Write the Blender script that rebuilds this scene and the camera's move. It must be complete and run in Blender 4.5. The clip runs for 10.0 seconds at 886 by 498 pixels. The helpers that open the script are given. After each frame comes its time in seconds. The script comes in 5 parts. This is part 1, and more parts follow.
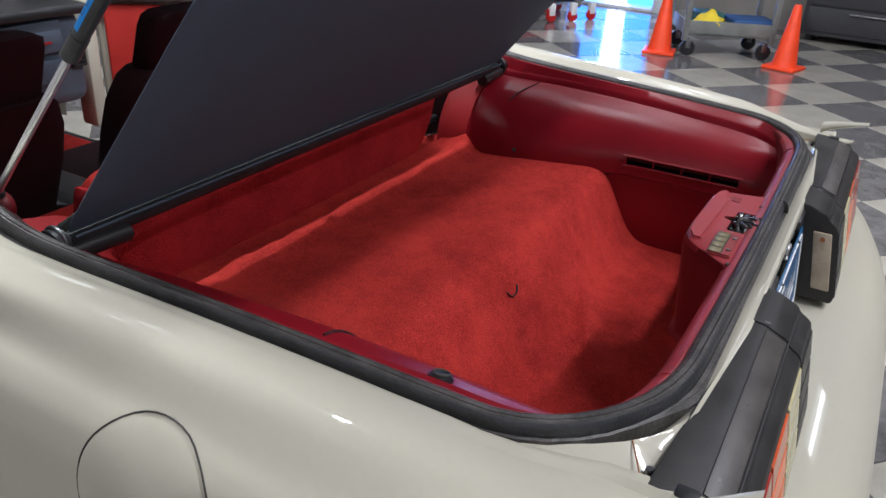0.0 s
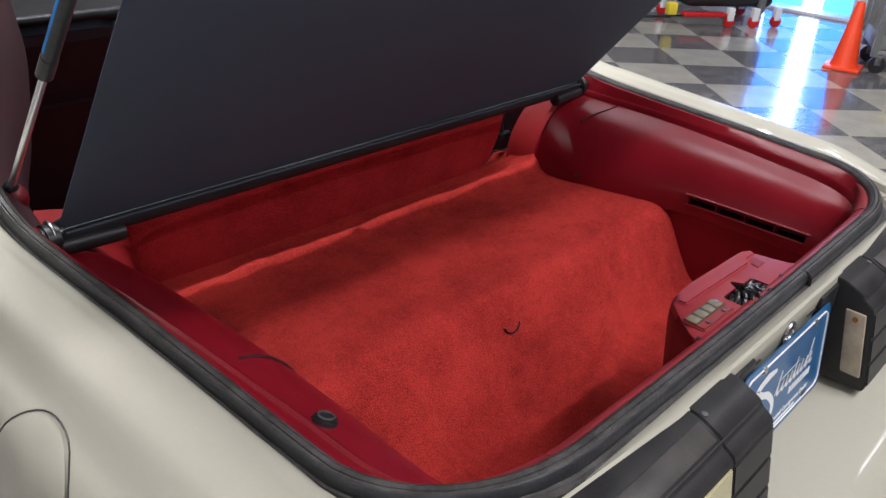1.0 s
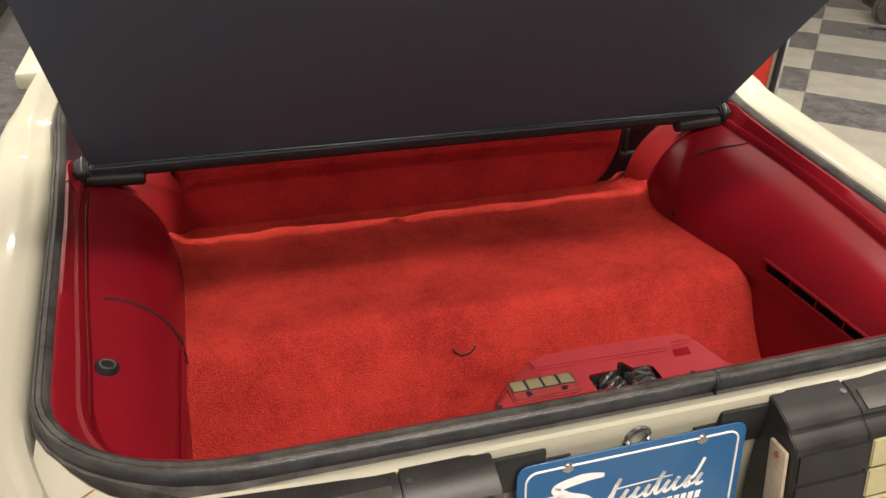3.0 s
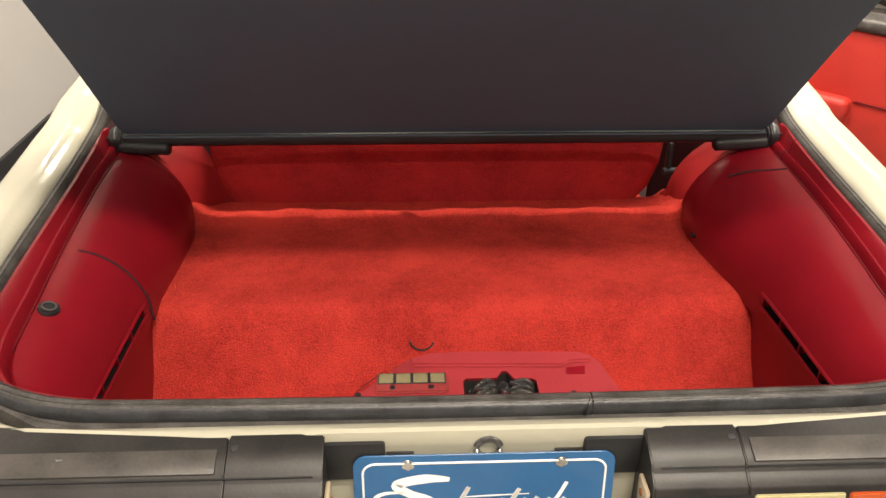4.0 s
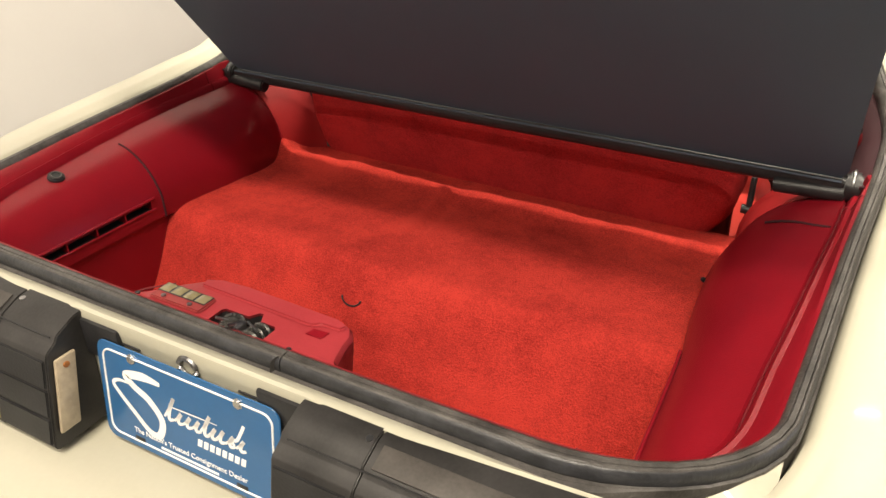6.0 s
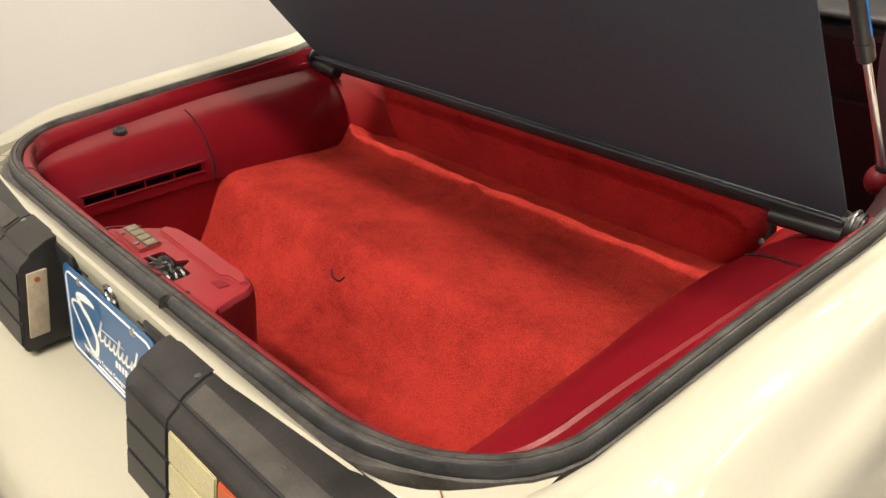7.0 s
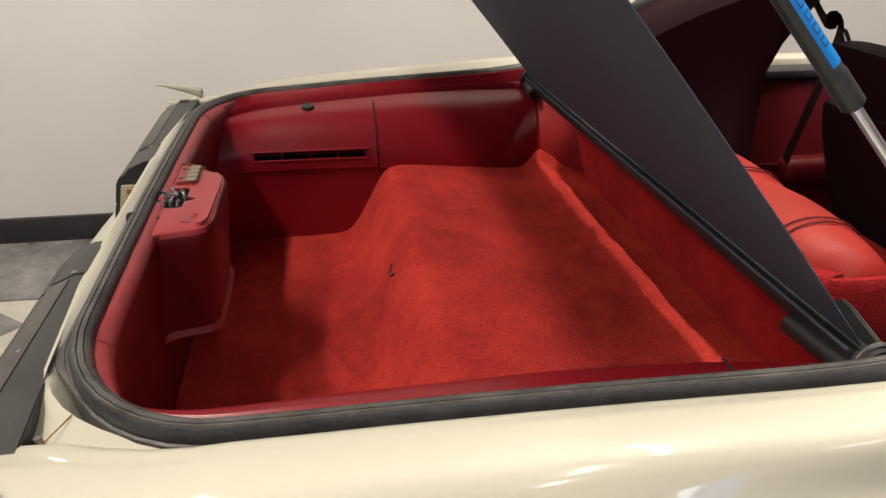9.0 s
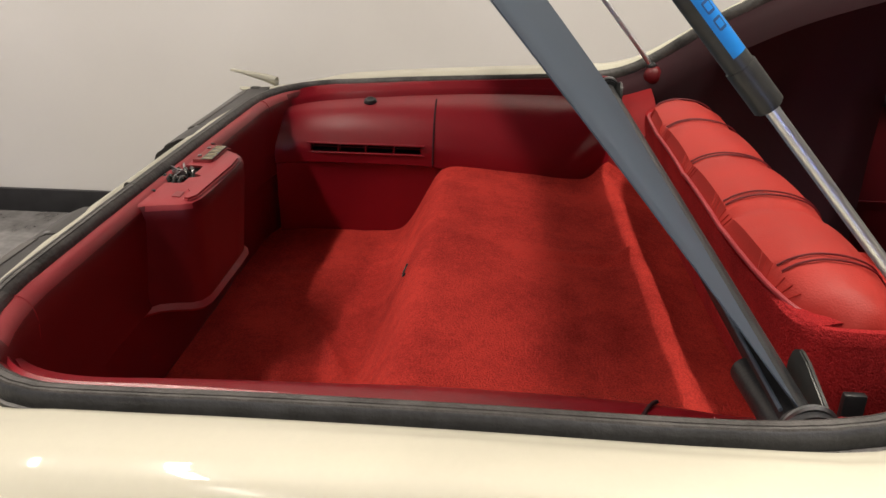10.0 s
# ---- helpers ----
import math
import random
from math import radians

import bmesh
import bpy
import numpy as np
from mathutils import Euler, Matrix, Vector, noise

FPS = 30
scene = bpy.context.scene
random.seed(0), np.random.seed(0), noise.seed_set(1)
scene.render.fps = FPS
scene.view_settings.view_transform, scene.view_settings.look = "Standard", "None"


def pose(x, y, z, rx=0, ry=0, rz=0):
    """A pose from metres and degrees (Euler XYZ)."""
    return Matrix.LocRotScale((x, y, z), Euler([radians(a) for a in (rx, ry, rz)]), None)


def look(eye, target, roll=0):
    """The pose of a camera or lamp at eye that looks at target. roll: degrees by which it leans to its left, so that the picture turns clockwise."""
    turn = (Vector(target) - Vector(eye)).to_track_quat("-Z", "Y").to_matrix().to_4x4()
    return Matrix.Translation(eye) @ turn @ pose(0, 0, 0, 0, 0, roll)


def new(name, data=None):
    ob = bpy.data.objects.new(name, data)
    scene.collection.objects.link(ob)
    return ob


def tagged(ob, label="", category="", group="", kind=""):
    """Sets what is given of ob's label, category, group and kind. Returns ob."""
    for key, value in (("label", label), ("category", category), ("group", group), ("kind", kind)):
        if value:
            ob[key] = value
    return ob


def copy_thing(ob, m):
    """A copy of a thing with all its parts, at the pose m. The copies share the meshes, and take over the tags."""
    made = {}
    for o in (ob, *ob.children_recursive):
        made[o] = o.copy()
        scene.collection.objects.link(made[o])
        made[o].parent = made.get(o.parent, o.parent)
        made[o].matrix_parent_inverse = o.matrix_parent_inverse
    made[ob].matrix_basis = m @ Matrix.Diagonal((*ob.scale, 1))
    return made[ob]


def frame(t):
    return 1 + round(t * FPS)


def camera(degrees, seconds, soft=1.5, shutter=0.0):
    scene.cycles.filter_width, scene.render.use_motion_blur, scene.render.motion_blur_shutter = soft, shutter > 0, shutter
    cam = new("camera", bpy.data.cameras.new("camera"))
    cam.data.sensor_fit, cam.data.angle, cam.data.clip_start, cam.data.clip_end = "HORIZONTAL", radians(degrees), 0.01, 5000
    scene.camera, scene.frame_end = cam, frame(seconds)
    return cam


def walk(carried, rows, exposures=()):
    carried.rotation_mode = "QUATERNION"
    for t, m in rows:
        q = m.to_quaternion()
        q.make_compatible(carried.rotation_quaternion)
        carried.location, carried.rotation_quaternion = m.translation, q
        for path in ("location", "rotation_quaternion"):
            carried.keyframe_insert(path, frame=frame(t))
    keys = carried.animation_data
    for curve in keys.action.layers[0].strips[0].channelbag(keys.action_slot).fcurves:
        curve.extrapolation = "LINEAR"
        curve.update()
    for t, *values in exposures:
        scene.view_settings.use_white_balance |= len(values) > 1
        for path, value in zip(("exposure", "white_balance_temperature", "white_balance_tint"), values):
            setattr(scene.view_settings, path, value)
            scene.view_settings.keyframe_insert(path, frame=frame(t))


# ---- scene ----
cam = camera(59.0, 10.0)
PATH = [
    (0, (-1.248, -0.046, 1.322), (0.327, 0.805, 0.43), 3.3),
    (0.5, (-1.159, -0.15, 1.358), (0.297, 0.87, 0.443), 3.5),
    (1, (-1.03, -0.261, 1.392), (0.272, 0.932, 0.453), 3.4),
    (1.5, (-0.906, -0.377, 1.416), (0.209, 0.974, 0.451), 3.0),
    (2, (-0.787, -0.492, 1.44), (0.149, 0.975, 0.454), 2.8),
    (2.5, (-0.634, -0.545, 1.438), (0.101, 1.023, 0.438), 2.3),
    (2.7, (-0.551, -0.557, 1.445), (0.096, 1.046, 0.438), 2.0),
    (3.8, (-0.15, -0.651, 1.446), (0.023, 1.071, 0.443), 0.8),
    (4, (-0.082, -0.655, 1.441), (-0.001, 1.072, 0.435), 0.6),
    (4.5, (0.102, -0.632, 1.422), (-0.048, 1.093, 0.421), 0.2),
    (5, (0.285, -0.584, 1.407), (-0.1, 1.106, 0.41), -0.1),
    (5.5, (0.486, -0.555, 1.401), (-0.138, 1.065, 0.408), -0.3),
    (6, (0.648, -0.504, 1.393), (-0.193, 1.011, 0.393), -0.4),
    (6.2, (0.725, -0.464, 1.396), (-0.202, 0.995, 0.389), -0.5),
    (7.3, (1.072, -0.226, 1.347), (-0.313, 0.870, 0.408), -0.7),
    (7.5, (1.115, -0.173, 1.335), (-0.342, 0.836, 0.409), -0.9),
    (8, (1.182, -0.012, 1.305), (-0.427, 0.776, 0.416), -0.9),
    (8.5, (1.235, 0.156, 1.282), (-0.489, 0.703, 0.427), -0.6),
    (9, (1.262, 0.327, 1.259), (-0.537, 0.612, 0.433), 0.1),
    (9.5, (1.252, 0.454, 1.220), (-0.578, 0.526, 0.417), 0.6),
    (10, (1.218, 0.592, 1.218), (-0.611, 0.473, 0.419), 0.9),
]
EXPOSURES = [(0, -0.84, 5400, 14), (1, -0.84, 5550, 15), (2, -0.66, 6400, 14), (2.6, -0.58, 6550, 13), (4, -0.12, 6900, 11), (6, -0.10, 7000, 10), (7.5, -0.41, 6700, 11), (10, -0.71, 6500, 13)]
walk(cam, [(t, look(eye, target, roll)) for t, eye, target, roll in PATH], EXPOSURES)


# ---- light ----
world = bpy.data.worlds.new("world")
scene.world = world
world.use_nodes = True
world.node_tree.nodes["Background"].inputs[0].default_value = (1.0, 0.97, 0.92, 1)
world.node_tree.nodes["Background"].inputs[1].default_value = 0.01


# ---- materials ----
def material(name, color, rough=0.5, metal=0.0, vary=0.12, scale=8.0, bump=0.0, bump_scale=120.0, coat=0.0, sheen=0.0, spots=None, ior=1.45, fine_mix=0.4, rough_vary=0.15):
    """A surface with a fine grain, a broad uneven tone and an optional relief."""
    m = bpy.data.materials.new(name)
    m.use_nodes = True
    nt = m.node_tree
    b = nt.nodes["Principled BSDF"]
    b.inputs["Metallic"].default_value = metal
    b.inputs["Coat Weight"].default_value = coat
    b.inputs["Coat Roughness"].default_value = 0.025
    b.inputs["Sheen Weight"].default_value = sheen
    b.inputs["IOR"].default_value = ior
    co = nt.nodes.new("ShaderNodeTexCoord")
    big = nt.nodes.new("ShaderNodeTexNoise")
    big.inputs["Scale"].default_value = scale
    big.inputs["Detail"].default_value = 5
    nt.links.new(co.outputs["Object"], big.inputs["Vector"])
    fine = nt.nodes.new("ShaderNodeTexNoise")
    fine.inputs["Scale"].default_value = bump_scale
    fine.inputs["Detail"].default_value = 3
    nt.links.new(co.outputs["Object"], fine.inputs["Vector"])
    add = nt.nodes.new("ShaderNodeMath")
    add.operation = "MULTIPLY_ADD"
    add.inputs[1].default_value = fine_mix
    nt.links.new(fine.outputs["Fac"], add.inputs[0])
    nt.links.new(big.outputs["Fac"], add.inputs[2])
    ramp = nt.nodes.new("ShaderNodeValToRGB")
    ramp.color_ramp.elements[0].position, ramp.color_ramp.elements[1].position = 0.25 + 0.5 * fine_mix, 0.75 + 0.5 * fine_mix
    dark = spots or tuple(c * (1 - 2 * vary) for c in color)
    light = tuple(min(1, c * (1 + vary)) for c in color)
    ramp.color_ramp.elements[0].color, ramp.color_ramp.elements[1].color = (*dark, 1), (*light, 1)
    nt.links.new(add.outputs[0], ramp.inputs["Fac"])
    nt.links.new(ramp.outputs["Color"], b.inputs["Base Color"])
    rr = nt.nodes.new("ShaderNodeMapRange")
    rr.inputs["To Min"].default_value, rr.inputs["To Max"].default_value = max(0.02, rough * (1 - rough_vary)), min(1, rough * (1 + rough_vary))
    nt.links.new(big.outputs["Fac"], rr.inputs["Value"])
    nt.links.new(rr.outputs["Result"], b.inputs["Roughness"])
    if bump:
        bn = nt.nodes.new("ShaderNodeBump")
        bn.inputs["Strength"].default_value = bump
        bn.inputs["Distance"].default_value = 0.004
        nt.links.new(fine.outputs["Fac"], bn.inputs["Height"])
        nt.links.new(bn.outputs["Normal"], b.inputs["Normal"])
    return m


def pile(name, light, dark):
    """Cut-pile carpet: fine tufts over softly brushed, uneven tones."""
    m = bpy.data.materials.new(name)
    m.use_nodes = True
    nt = m.node_tree
    b = nt.nodes["Principled BSDF"]
    b.inputs["Roughness"].default_value = 1.0
    b.inputs["Specular IOR Level"].default_value = 0.1
    co = nt.nodes.new("ShaderNodeTexCoord")
    tones = []
    for scale, detail, rough in ((360.0, 3, 0.65), (75.0, 4, 0.65), (6.5, 6, 0.70)):
        n = nt.nodes.new("ShaderNodeTexNoise")
        n.inputs["Scale"].default_value, n.inputs["Detail"].default_value, n.inputs["Roughness"].default_value = scale, detail, rough
        nt.links.new(co.outputs["Object"], n.inputs["Vector"])
        tones.append(n)
    a = nt.nodes.new("ShaderNodeMath")
    a.operation = "MULTIPLY_ADD"
    a.inputs[1].default_value = 1.7
    nt.links.new(tones[0].outputs["Fac"], a.inputs[0])
    half = nt.nodes.new("ShaderNodeMath")
    half.operation = "MULTIPLY"
    half.inputs[1].default_value = 0.5
    nt.links.new(tones[1].outputs["Fac"], half.inputs[0])
    nt.links.new(half.outputs[0], a.inputs[2])
    c = nt.nodes.new("ShaderNodeMath")
    c.operation = "MULTIPLY_ADD"
    c.inputs[1].default_value = 1.75
    nt.links.new(tones[2].outputs["Fac"], c.inputs[0])
    nt.links.new(a.outputs[0], c.inputs[2])
    ramp = nt.nodes.new("ShaderNodeValToRGB")
    ramp.color_ramp.elements[0].position, ramp.color_ramp.elements[1].position = 0.10, 0.75
    ramp.color_ramp.elements[0].color, ramp.color_ramp.elements[1].color = (*dark, 1), (*light, 1)
    mr = nt.nodes.new("ShaderNodeMapRange")
    mr.inputs["From Min"].default_value, mr.inputs["From Max"].default_value = 1.26, 2.56
    nt.links.new(c.outputs[0], mr.inputs["Value"])
    nt.links.new(mr.outputs["Result"], ramp.inputs["Fac"])
    nt.links.new(ramp.outputs["Color"], b.inputs["Base Color"])
    bn = nt.nodes.new("ShaderNodeBump")
    bn.inputs["Strength"].default_value, bn.inputs["Distance"].default_value = 1.0, 0.004
    nt.links.new(a.outputs[0], bn.inputs["Height"])
    nt.links.new(bn.outputs["Normal"], b.inputs["Normal"])
    return m


def glow(name, color, strength):
    m = bpy.data.materials.new(name)
    m.use_nodes = True
    b = m.node_tree.nodes["Principled BSDF"]
    b.inputs["Base Color"].default_value = (*color, 1)
    b.inputs["Emission Color"].default_value = (*color, 1)
    b.inputs["Emission Strength"].default_value = strength
    return m


PAINT = material("cream_white_paint", (0.435, 0.418, 0.338), 0.50, vary=0.025, scale=2.0, coat=0.55, ior=1.30, rough_vary=0.02)
VINYL = material("red_vinyl", (0.205, 0.0055, 0.0125), 0.31, ior=1.47, vary=0.10, scale=6.0, bump=0.10, bump_scale=420.0)
# brighter red than the side trim, with the light on the filler in it
FILLER = material("lit_satin_red_filler", (0.25, 0.010, 0.012), 0.62, ior=1.3, vary=0.10, scale=9.0, bump=0.12, bump_scale=400.0)
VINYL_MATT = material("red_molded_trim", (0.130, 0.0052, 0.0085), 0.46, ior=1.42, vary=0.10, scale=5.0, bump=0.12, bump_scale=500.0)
CARPET = pile("red_carpet", (0.66, 0.055, 0.042), (0.25, 0.0152, 0.0142))
# darker copy of the carpet, with the seat back's shade in its colour
SEAT_CARPET = pile("shaded_seat_carpet", (0.56, 0.034, 0.037), (0.25, 0.012, 0.016))
ROD = material("polished_rod", (0.80, 0.80, 0.82), 0.32, metal=1.0, vary=0.05)
SEAT_VINYL = material("bright_red_seat_vinyl", (0.40, 0.022, 0.015), 0.58, vary=0.08, bump=0.15, bump_scale=380.0)
# pale trim red: partly sun-faded, partly the light on upward faces
PALE_RED = material("pale_lit_red_trim", (0.32, 0.029, 0.037), 0.48, ior=1.5, vary=0.10, scale=9.0, bump=0.10, bump_scale=450.0)
# dark red cloth, darkened further for the shade of the cabin
SEAT_DARK = material("dark_red_cloth_shaded", (0.015, 0.0015, 0.0036), 0.8, ior=1.30, vary=0.15, bump=0.3, bump_scale=300.0)
RUBBER = material("weathered_rubber", (0.072, 0.067, 0.064), 0.45, vary=0.30, scale=25.0, bump=0.35, bump_scale=160.0)
BLACK = material("black_plastic", (0.018, 0.018, 0.02), 0.40, vary=0.2, scale=20.0, bump=0.1, bump_scale=300.0)
LAMP_BLACK = material("faded_black_lamp_housing", (0.025, 0.0235, 0.0235), 0.42, vary=0.30, scale=14.0, bump=0.05, bump_scale=260.0)
FABRIC = material("charcoal_shade_fabric", (0.108, 0.134, 0.178), 0.75, ior=1.25, vary=0.06, scale=3.0, bump=0.12, bump_scale=600.0)
# thin woven cloth lets a little light through
_nt = FABRIC.node_tree
_tr = _nt.nodes.new("ShaderNodeBsdfTranslucent")
_tr.inputs["Color"].default_value = (0.19, 0.23, 0.28, 1)
_mx = _nt.nodes.new("ShaderNodeMixShader")
_mx.inputs[0].default_value = 0.28
_nt.links.new(_nt.nodes["Principled BSDF"].outputs[0], _mx.inputs[1])
_nt.links.new(_tr.outputs[0], _mx.inputs[2])
_nt.links.new(_mx.outputs[0], _nt.nodes["Material Output"].inputs["Surface"])
CHROME = material("worn_chrome", (0.62, 0.62, 0.62), 0.22, metal=1.0, vary=0.1)
STEEL = material("dull_steel", (0.30, 0.30, 0.31), 0.35, metal=1.0, vary=0.3, scale=40.0)
BLUE = material("plate_blue", (0.016, 0.105, 0.27), 0.30, vary=0.05, coat=0.3)
WHITE = material("white_print", (0.82, 0.83, 0.84), 0.4, vary=0.03)
STICKER = material("blue_sticker", (0.01, 0.25, 0.75), 0.4, vary=0.05)
AMBER = material("amber_lens", (0.46, 0.078, 0.018), 0.25, vary=0.08, bump=0.2, bump_scale=200.0, coat=0.4)
SALMON = material("red_lens", (0.27, 0.022, 0.014), 0.25, vary=0.08, bump=0.2, bump_scale=200.0, coat=0.4)
CLEAR = material("aged_clear_lens", (0.46, 0.42, 0.24), 0.25, vary=0.10, bump=0.25, bump_scale=220.0, coat=0.4)
CREAM = material("aged_cream_lens", (0.42, 0.345, 0.25), 0.35, vary=0.12, scale=30.0, coat=0.2)
WALLP = material("painted_wall", (0.49, 0.48, 0.47), 0.6, vary=0.06, scale=0.9, fine_mix=0.05, bump=0.01, bump_scale=60.0)
DARKWALL = material("dark_wall", (0.05, 0.05, 0.055), 0.7, vary=0.2, scale=1.0)
TILE_L = material("light_tile", (0.36, 0.345, 0.295), 0.16, vary=0.08, scale=6.0, bump=0.03, bump_scale=40.0, coat=0.3)
TILE_D = material("dark_tile", (0.14, 0.136, 0.135), 0.16, vary=0.25, scale=9.0, bump=0.03, bump_scale=40.0, coat=0.3)
GROUT = material("floor_bed", (0.10, 0.10, 0.10), 0.4, vary=0.2)
# unseen ceiling, its grey set by how much light it should bounce
CEIL = material("ceiling_paint", (0.30, 0.295, 0.285), 0.8, vary=0.05, scale=1.0)
ORANGE = material("orange_cone_plastic", (0.90, 0.07, 0.012), 0.45, vary=0.06)
GREY = material("grey_painted_steel", (0.20, 0.21, 0.20), 0.45, vary=0.15)
YELLOW = material("yellow_cloth", (0.80, 0.62, 0.03), 0.8, vary=0.1)
TEAL = material("teal_plastic", (0.05, 0.16, 0.17), 0.5, vary=0.1)
TOOL_BLUE = material("blue_tool_case", (0.03, 0.09, 0.26), 0.5, vary=0.15)
REDP = material("red_paint", (0.55, 0.02, 0.02), 0.3, vary=0.1)
DASH = material("blue_grey_dash", (0.10, 0.13, 0.18), 0.5, vary=0.1)
# darker copy of the trim red: shade in the colour, and dark seams
VINYL_DARK = material("dark_red_shade_and_seam", (0.13, 0.005, 0.010), 0.5, vary=0.12, bump=0.1, bump_scale=400.0)
SALMON_PALE = material("faded_orange_lens", (0.70, 0.125, 0.018), 0.3, vary=0.08, bump=0.2, bump_scale=200.0, coat=0.3)
GLOSS_BLACK = material("greased_black_metal", (0.10, 0.098, 0.094), 0.26, metal=0.7, vary=0.3, scale=60.0, bump=0.2, bump_scale=250.0)
STRIP_BLACK = material("flank_reflection_black", (0.036, 0.037, 0.042), 0.38, vary=0.25, scale=30.0, bump=0.2, bump_scale=200.0)
WOOD = material("brown_wood", (0.26, 0.15, 0.07), 0.5, vary=0.2, scale=6.0)
PLATE_GREY = material("weathered_lamp_cover", (0.062, 0.056, 0.052), 0.42, vary=0.25, scale=18.0, bump=0.05, bump_scale=260.0)
RUST = material("rusty_screw", (0.30, 0.11, 0.03), 0.7, vary=0.3)
LAMP_TRIM = material("brown_red_insert", (0.25, 0.034, 0.035), 0.5, vary=0.15)
CELL = material("pale_lamp_cell", (0.20, 0.17, 0.098), 0.22, vary=0.1)
STRUT = material("grey_black_strut_paint", (0.045, 0.045, 0.043), 0.35, vary=0.2, scale=30.0)
# pillar trim red with the cabin's shade in its colour; also dark seams
SHADE_AND_SEAM = material("shaded_trim_and_seam", (0.028, 0.0032, 0.0070), 0.85, vary=0.15, bump=0.1, bump_scale=400.0)
# near-black for the shade inside slots and the latch opening
RECESS_SHADE = material("recess_shade_black", (0.007, 0.006, 0.006), 0.9)
GLASS = bpy.data.materials.new("clear_glass")
GLASS.use_nodes = True
_g = GLASS.node_tree.nodes["Principled BSDF"]
_g.inputs["Transmission Weight"].default_value, _g.inputs["Roughness"].default_value = 1.0, 0.02
# the tint sets how much light reaches the cabin and seat
TINT = bpy.data.materials.new("tinted_hatch_glass")
TINT.use_nodes = True
_tn = TINT.node_tree
_ta, _tb, _tm = _tn.nodes.new("ShaderNodeBsdfTransparent"), _tn.nodes.new("ShaderNodeBsdfGlossy"), _tn.nodes.new("ShaderNodeMixShader")
_ta.inputs[0].default_value = (0.58, 0.61, 0.59, 1)
_tb.inputs["Roughness"].default_value = 0.03
_tm.inputs[0].default_value = 0.06
_tn.links.new(_ta.outputs[0], _tm.inputs[1])
_tn.links.new(_tb.outputs[0], _tm.inputs[2])
_tn.links.new(_tm.outputs[0], _tn.nodes["Material Output"].inputs["Surface"])
TUBE = glow("light_diffuser", (1.0, 0.96, 0.88), 6.0)
DAY = glow("daylight_beyond_door", (0.80, 0.90, 1.0), 25.0)
PANE_BLUE = glow("daylit_blue_pane", (0.06, 0.22, 0.85), 9.0)
# far walls toned dark to keep their bounce light low
DARKWALL2 = material("low_bounce_wall", (0.22, 0.205, 0.185), 0.7, vary=0.12, scale=1.2)


# ---- mesh helpers ----
def part(name, bm, mat, parent=None, label="", smooth=True):
    bmesh.ops.recalc_face_normals(bm, faces=bm.faces)
    me = bpy.data.meshes.new(name)
    bm.to_mesh(me)
    bm.free()
    me.materials.append(mat)
    if smooth:
        me.polygons.foreach_set("use_smooth", [True] * len(me.polygons))
        me.set_sharp_from_angle(angle=radians(38))
    ob = new(name, me)
    if parent:
        ob.parent = parent
    if label:
        ob["label"] = label
    return ob


def empty(name, x=0, y=0, z=0):
    ob = new(name)
    ob.empty_display_size = 0.1
    ob.location = (x, y, z)
    return ob


def box(x0, x1, y0, y1, z0, z1, bevel=0.0, seg=2, m=None, bm=None):
    bm2 = bmesh.new()
    bmesh.ops.create_cube(bm2, size=1)
    for v in bm2.verts:
        v.co = Vector(((x0 + x1) / 2 + v.co.x * (x1 - x0), (y0 + y1) / 2 + v.co.y * (y1 - y0), (z0 + z1) / 2 + v.co.z * (z1 - z0)))
    if bevel:
        bmesh.ops.bevel(bm2, geom=list(bm2.edges), offset=bevel, segments=seg, affect="EDGES", profile=0.5)
    if m:
        bmesh.ops.transform(bm2, matrix=m, verts=bm2.verts)
    return join(bm, bm2)


def join(bm, bm2):
    if bm is None:
        return bm2
    me = bpy.data.meshes.new("tmp")
    bm2.to_mesh(me)
    bm2.free()
    bm.from_mesh(me)
    bpy.data.meshes.remove(me)
    return bm


def cyl(p, q, r, r2=None, n=20, bm=None, bevel=0.0):
    p, q = Vector(p), Vector(q)
    bm2 = bmesh.new()
    bmesh.ops.create_cone(bm2, cap_ends=True, segments=n, radius1=r, radius2=r if r2 is None else r2, depth=(q - p).length)
    if bevel:
        rim = [e for e in bm2.edges if len(e.link_faces) == 2 and any(len(f.verts) > 4 for f in e.link_faces)]
        bmesh.ops.bevel(bm2, geom=rim, offset=bevel, segments=2, affect="EDGES")
    bmesh.ops.transform(bm2, matrix=Matrix.Translation((p + q) / 2) @ (q - p).to_track_quat("Z", "Y").to_matrix().to_4x4(), verts=bm2.verts)
    return join(bm, bm2)


def ball(c, r, sx=1, sy=1, sz=1, n=16, bm=None):
    bm2 = bmesh.new()
    bmesh.ops.create_uvsphere(bm2, u_segments=n, v_segments=n // 2 + 2, radius=r, matrix=Matrix.Translation(c) @ Matrix.Diagonal((sx, sy, sz, 1)))
    return join(bm, bm2)


def grid_mesh(rows, close_u=False, close_v=False, thick=0.0, bm=None):
    """A sheet through rows of points, one row after the other."""
    bm2 = bmesh.new()
    vs = [[bm2.verts.new(p) for p in row] for row in rows]
    nu, nv = len(rows), len(rows[0])
    for i in range(nu if close_u else nu - 1):
        for j in range(nv if close_v else nv - 1):
            a, b, c, d = vs[i][j], vs[(i + 1) % nu][j], vs[(i + 1) % nu][(j + 1) % nv], vs[i][(j + 1) % nv]
            bm2.faces.new((a, b, c, d))
    if thick:
        bmesh.ops.recalc_face_normals(bm2, faces=bm2.faces)
        bmesh.ops.solidify(bm2, geom=list(bm2.faces), thickness=thick)
    return join(bm, bm2)


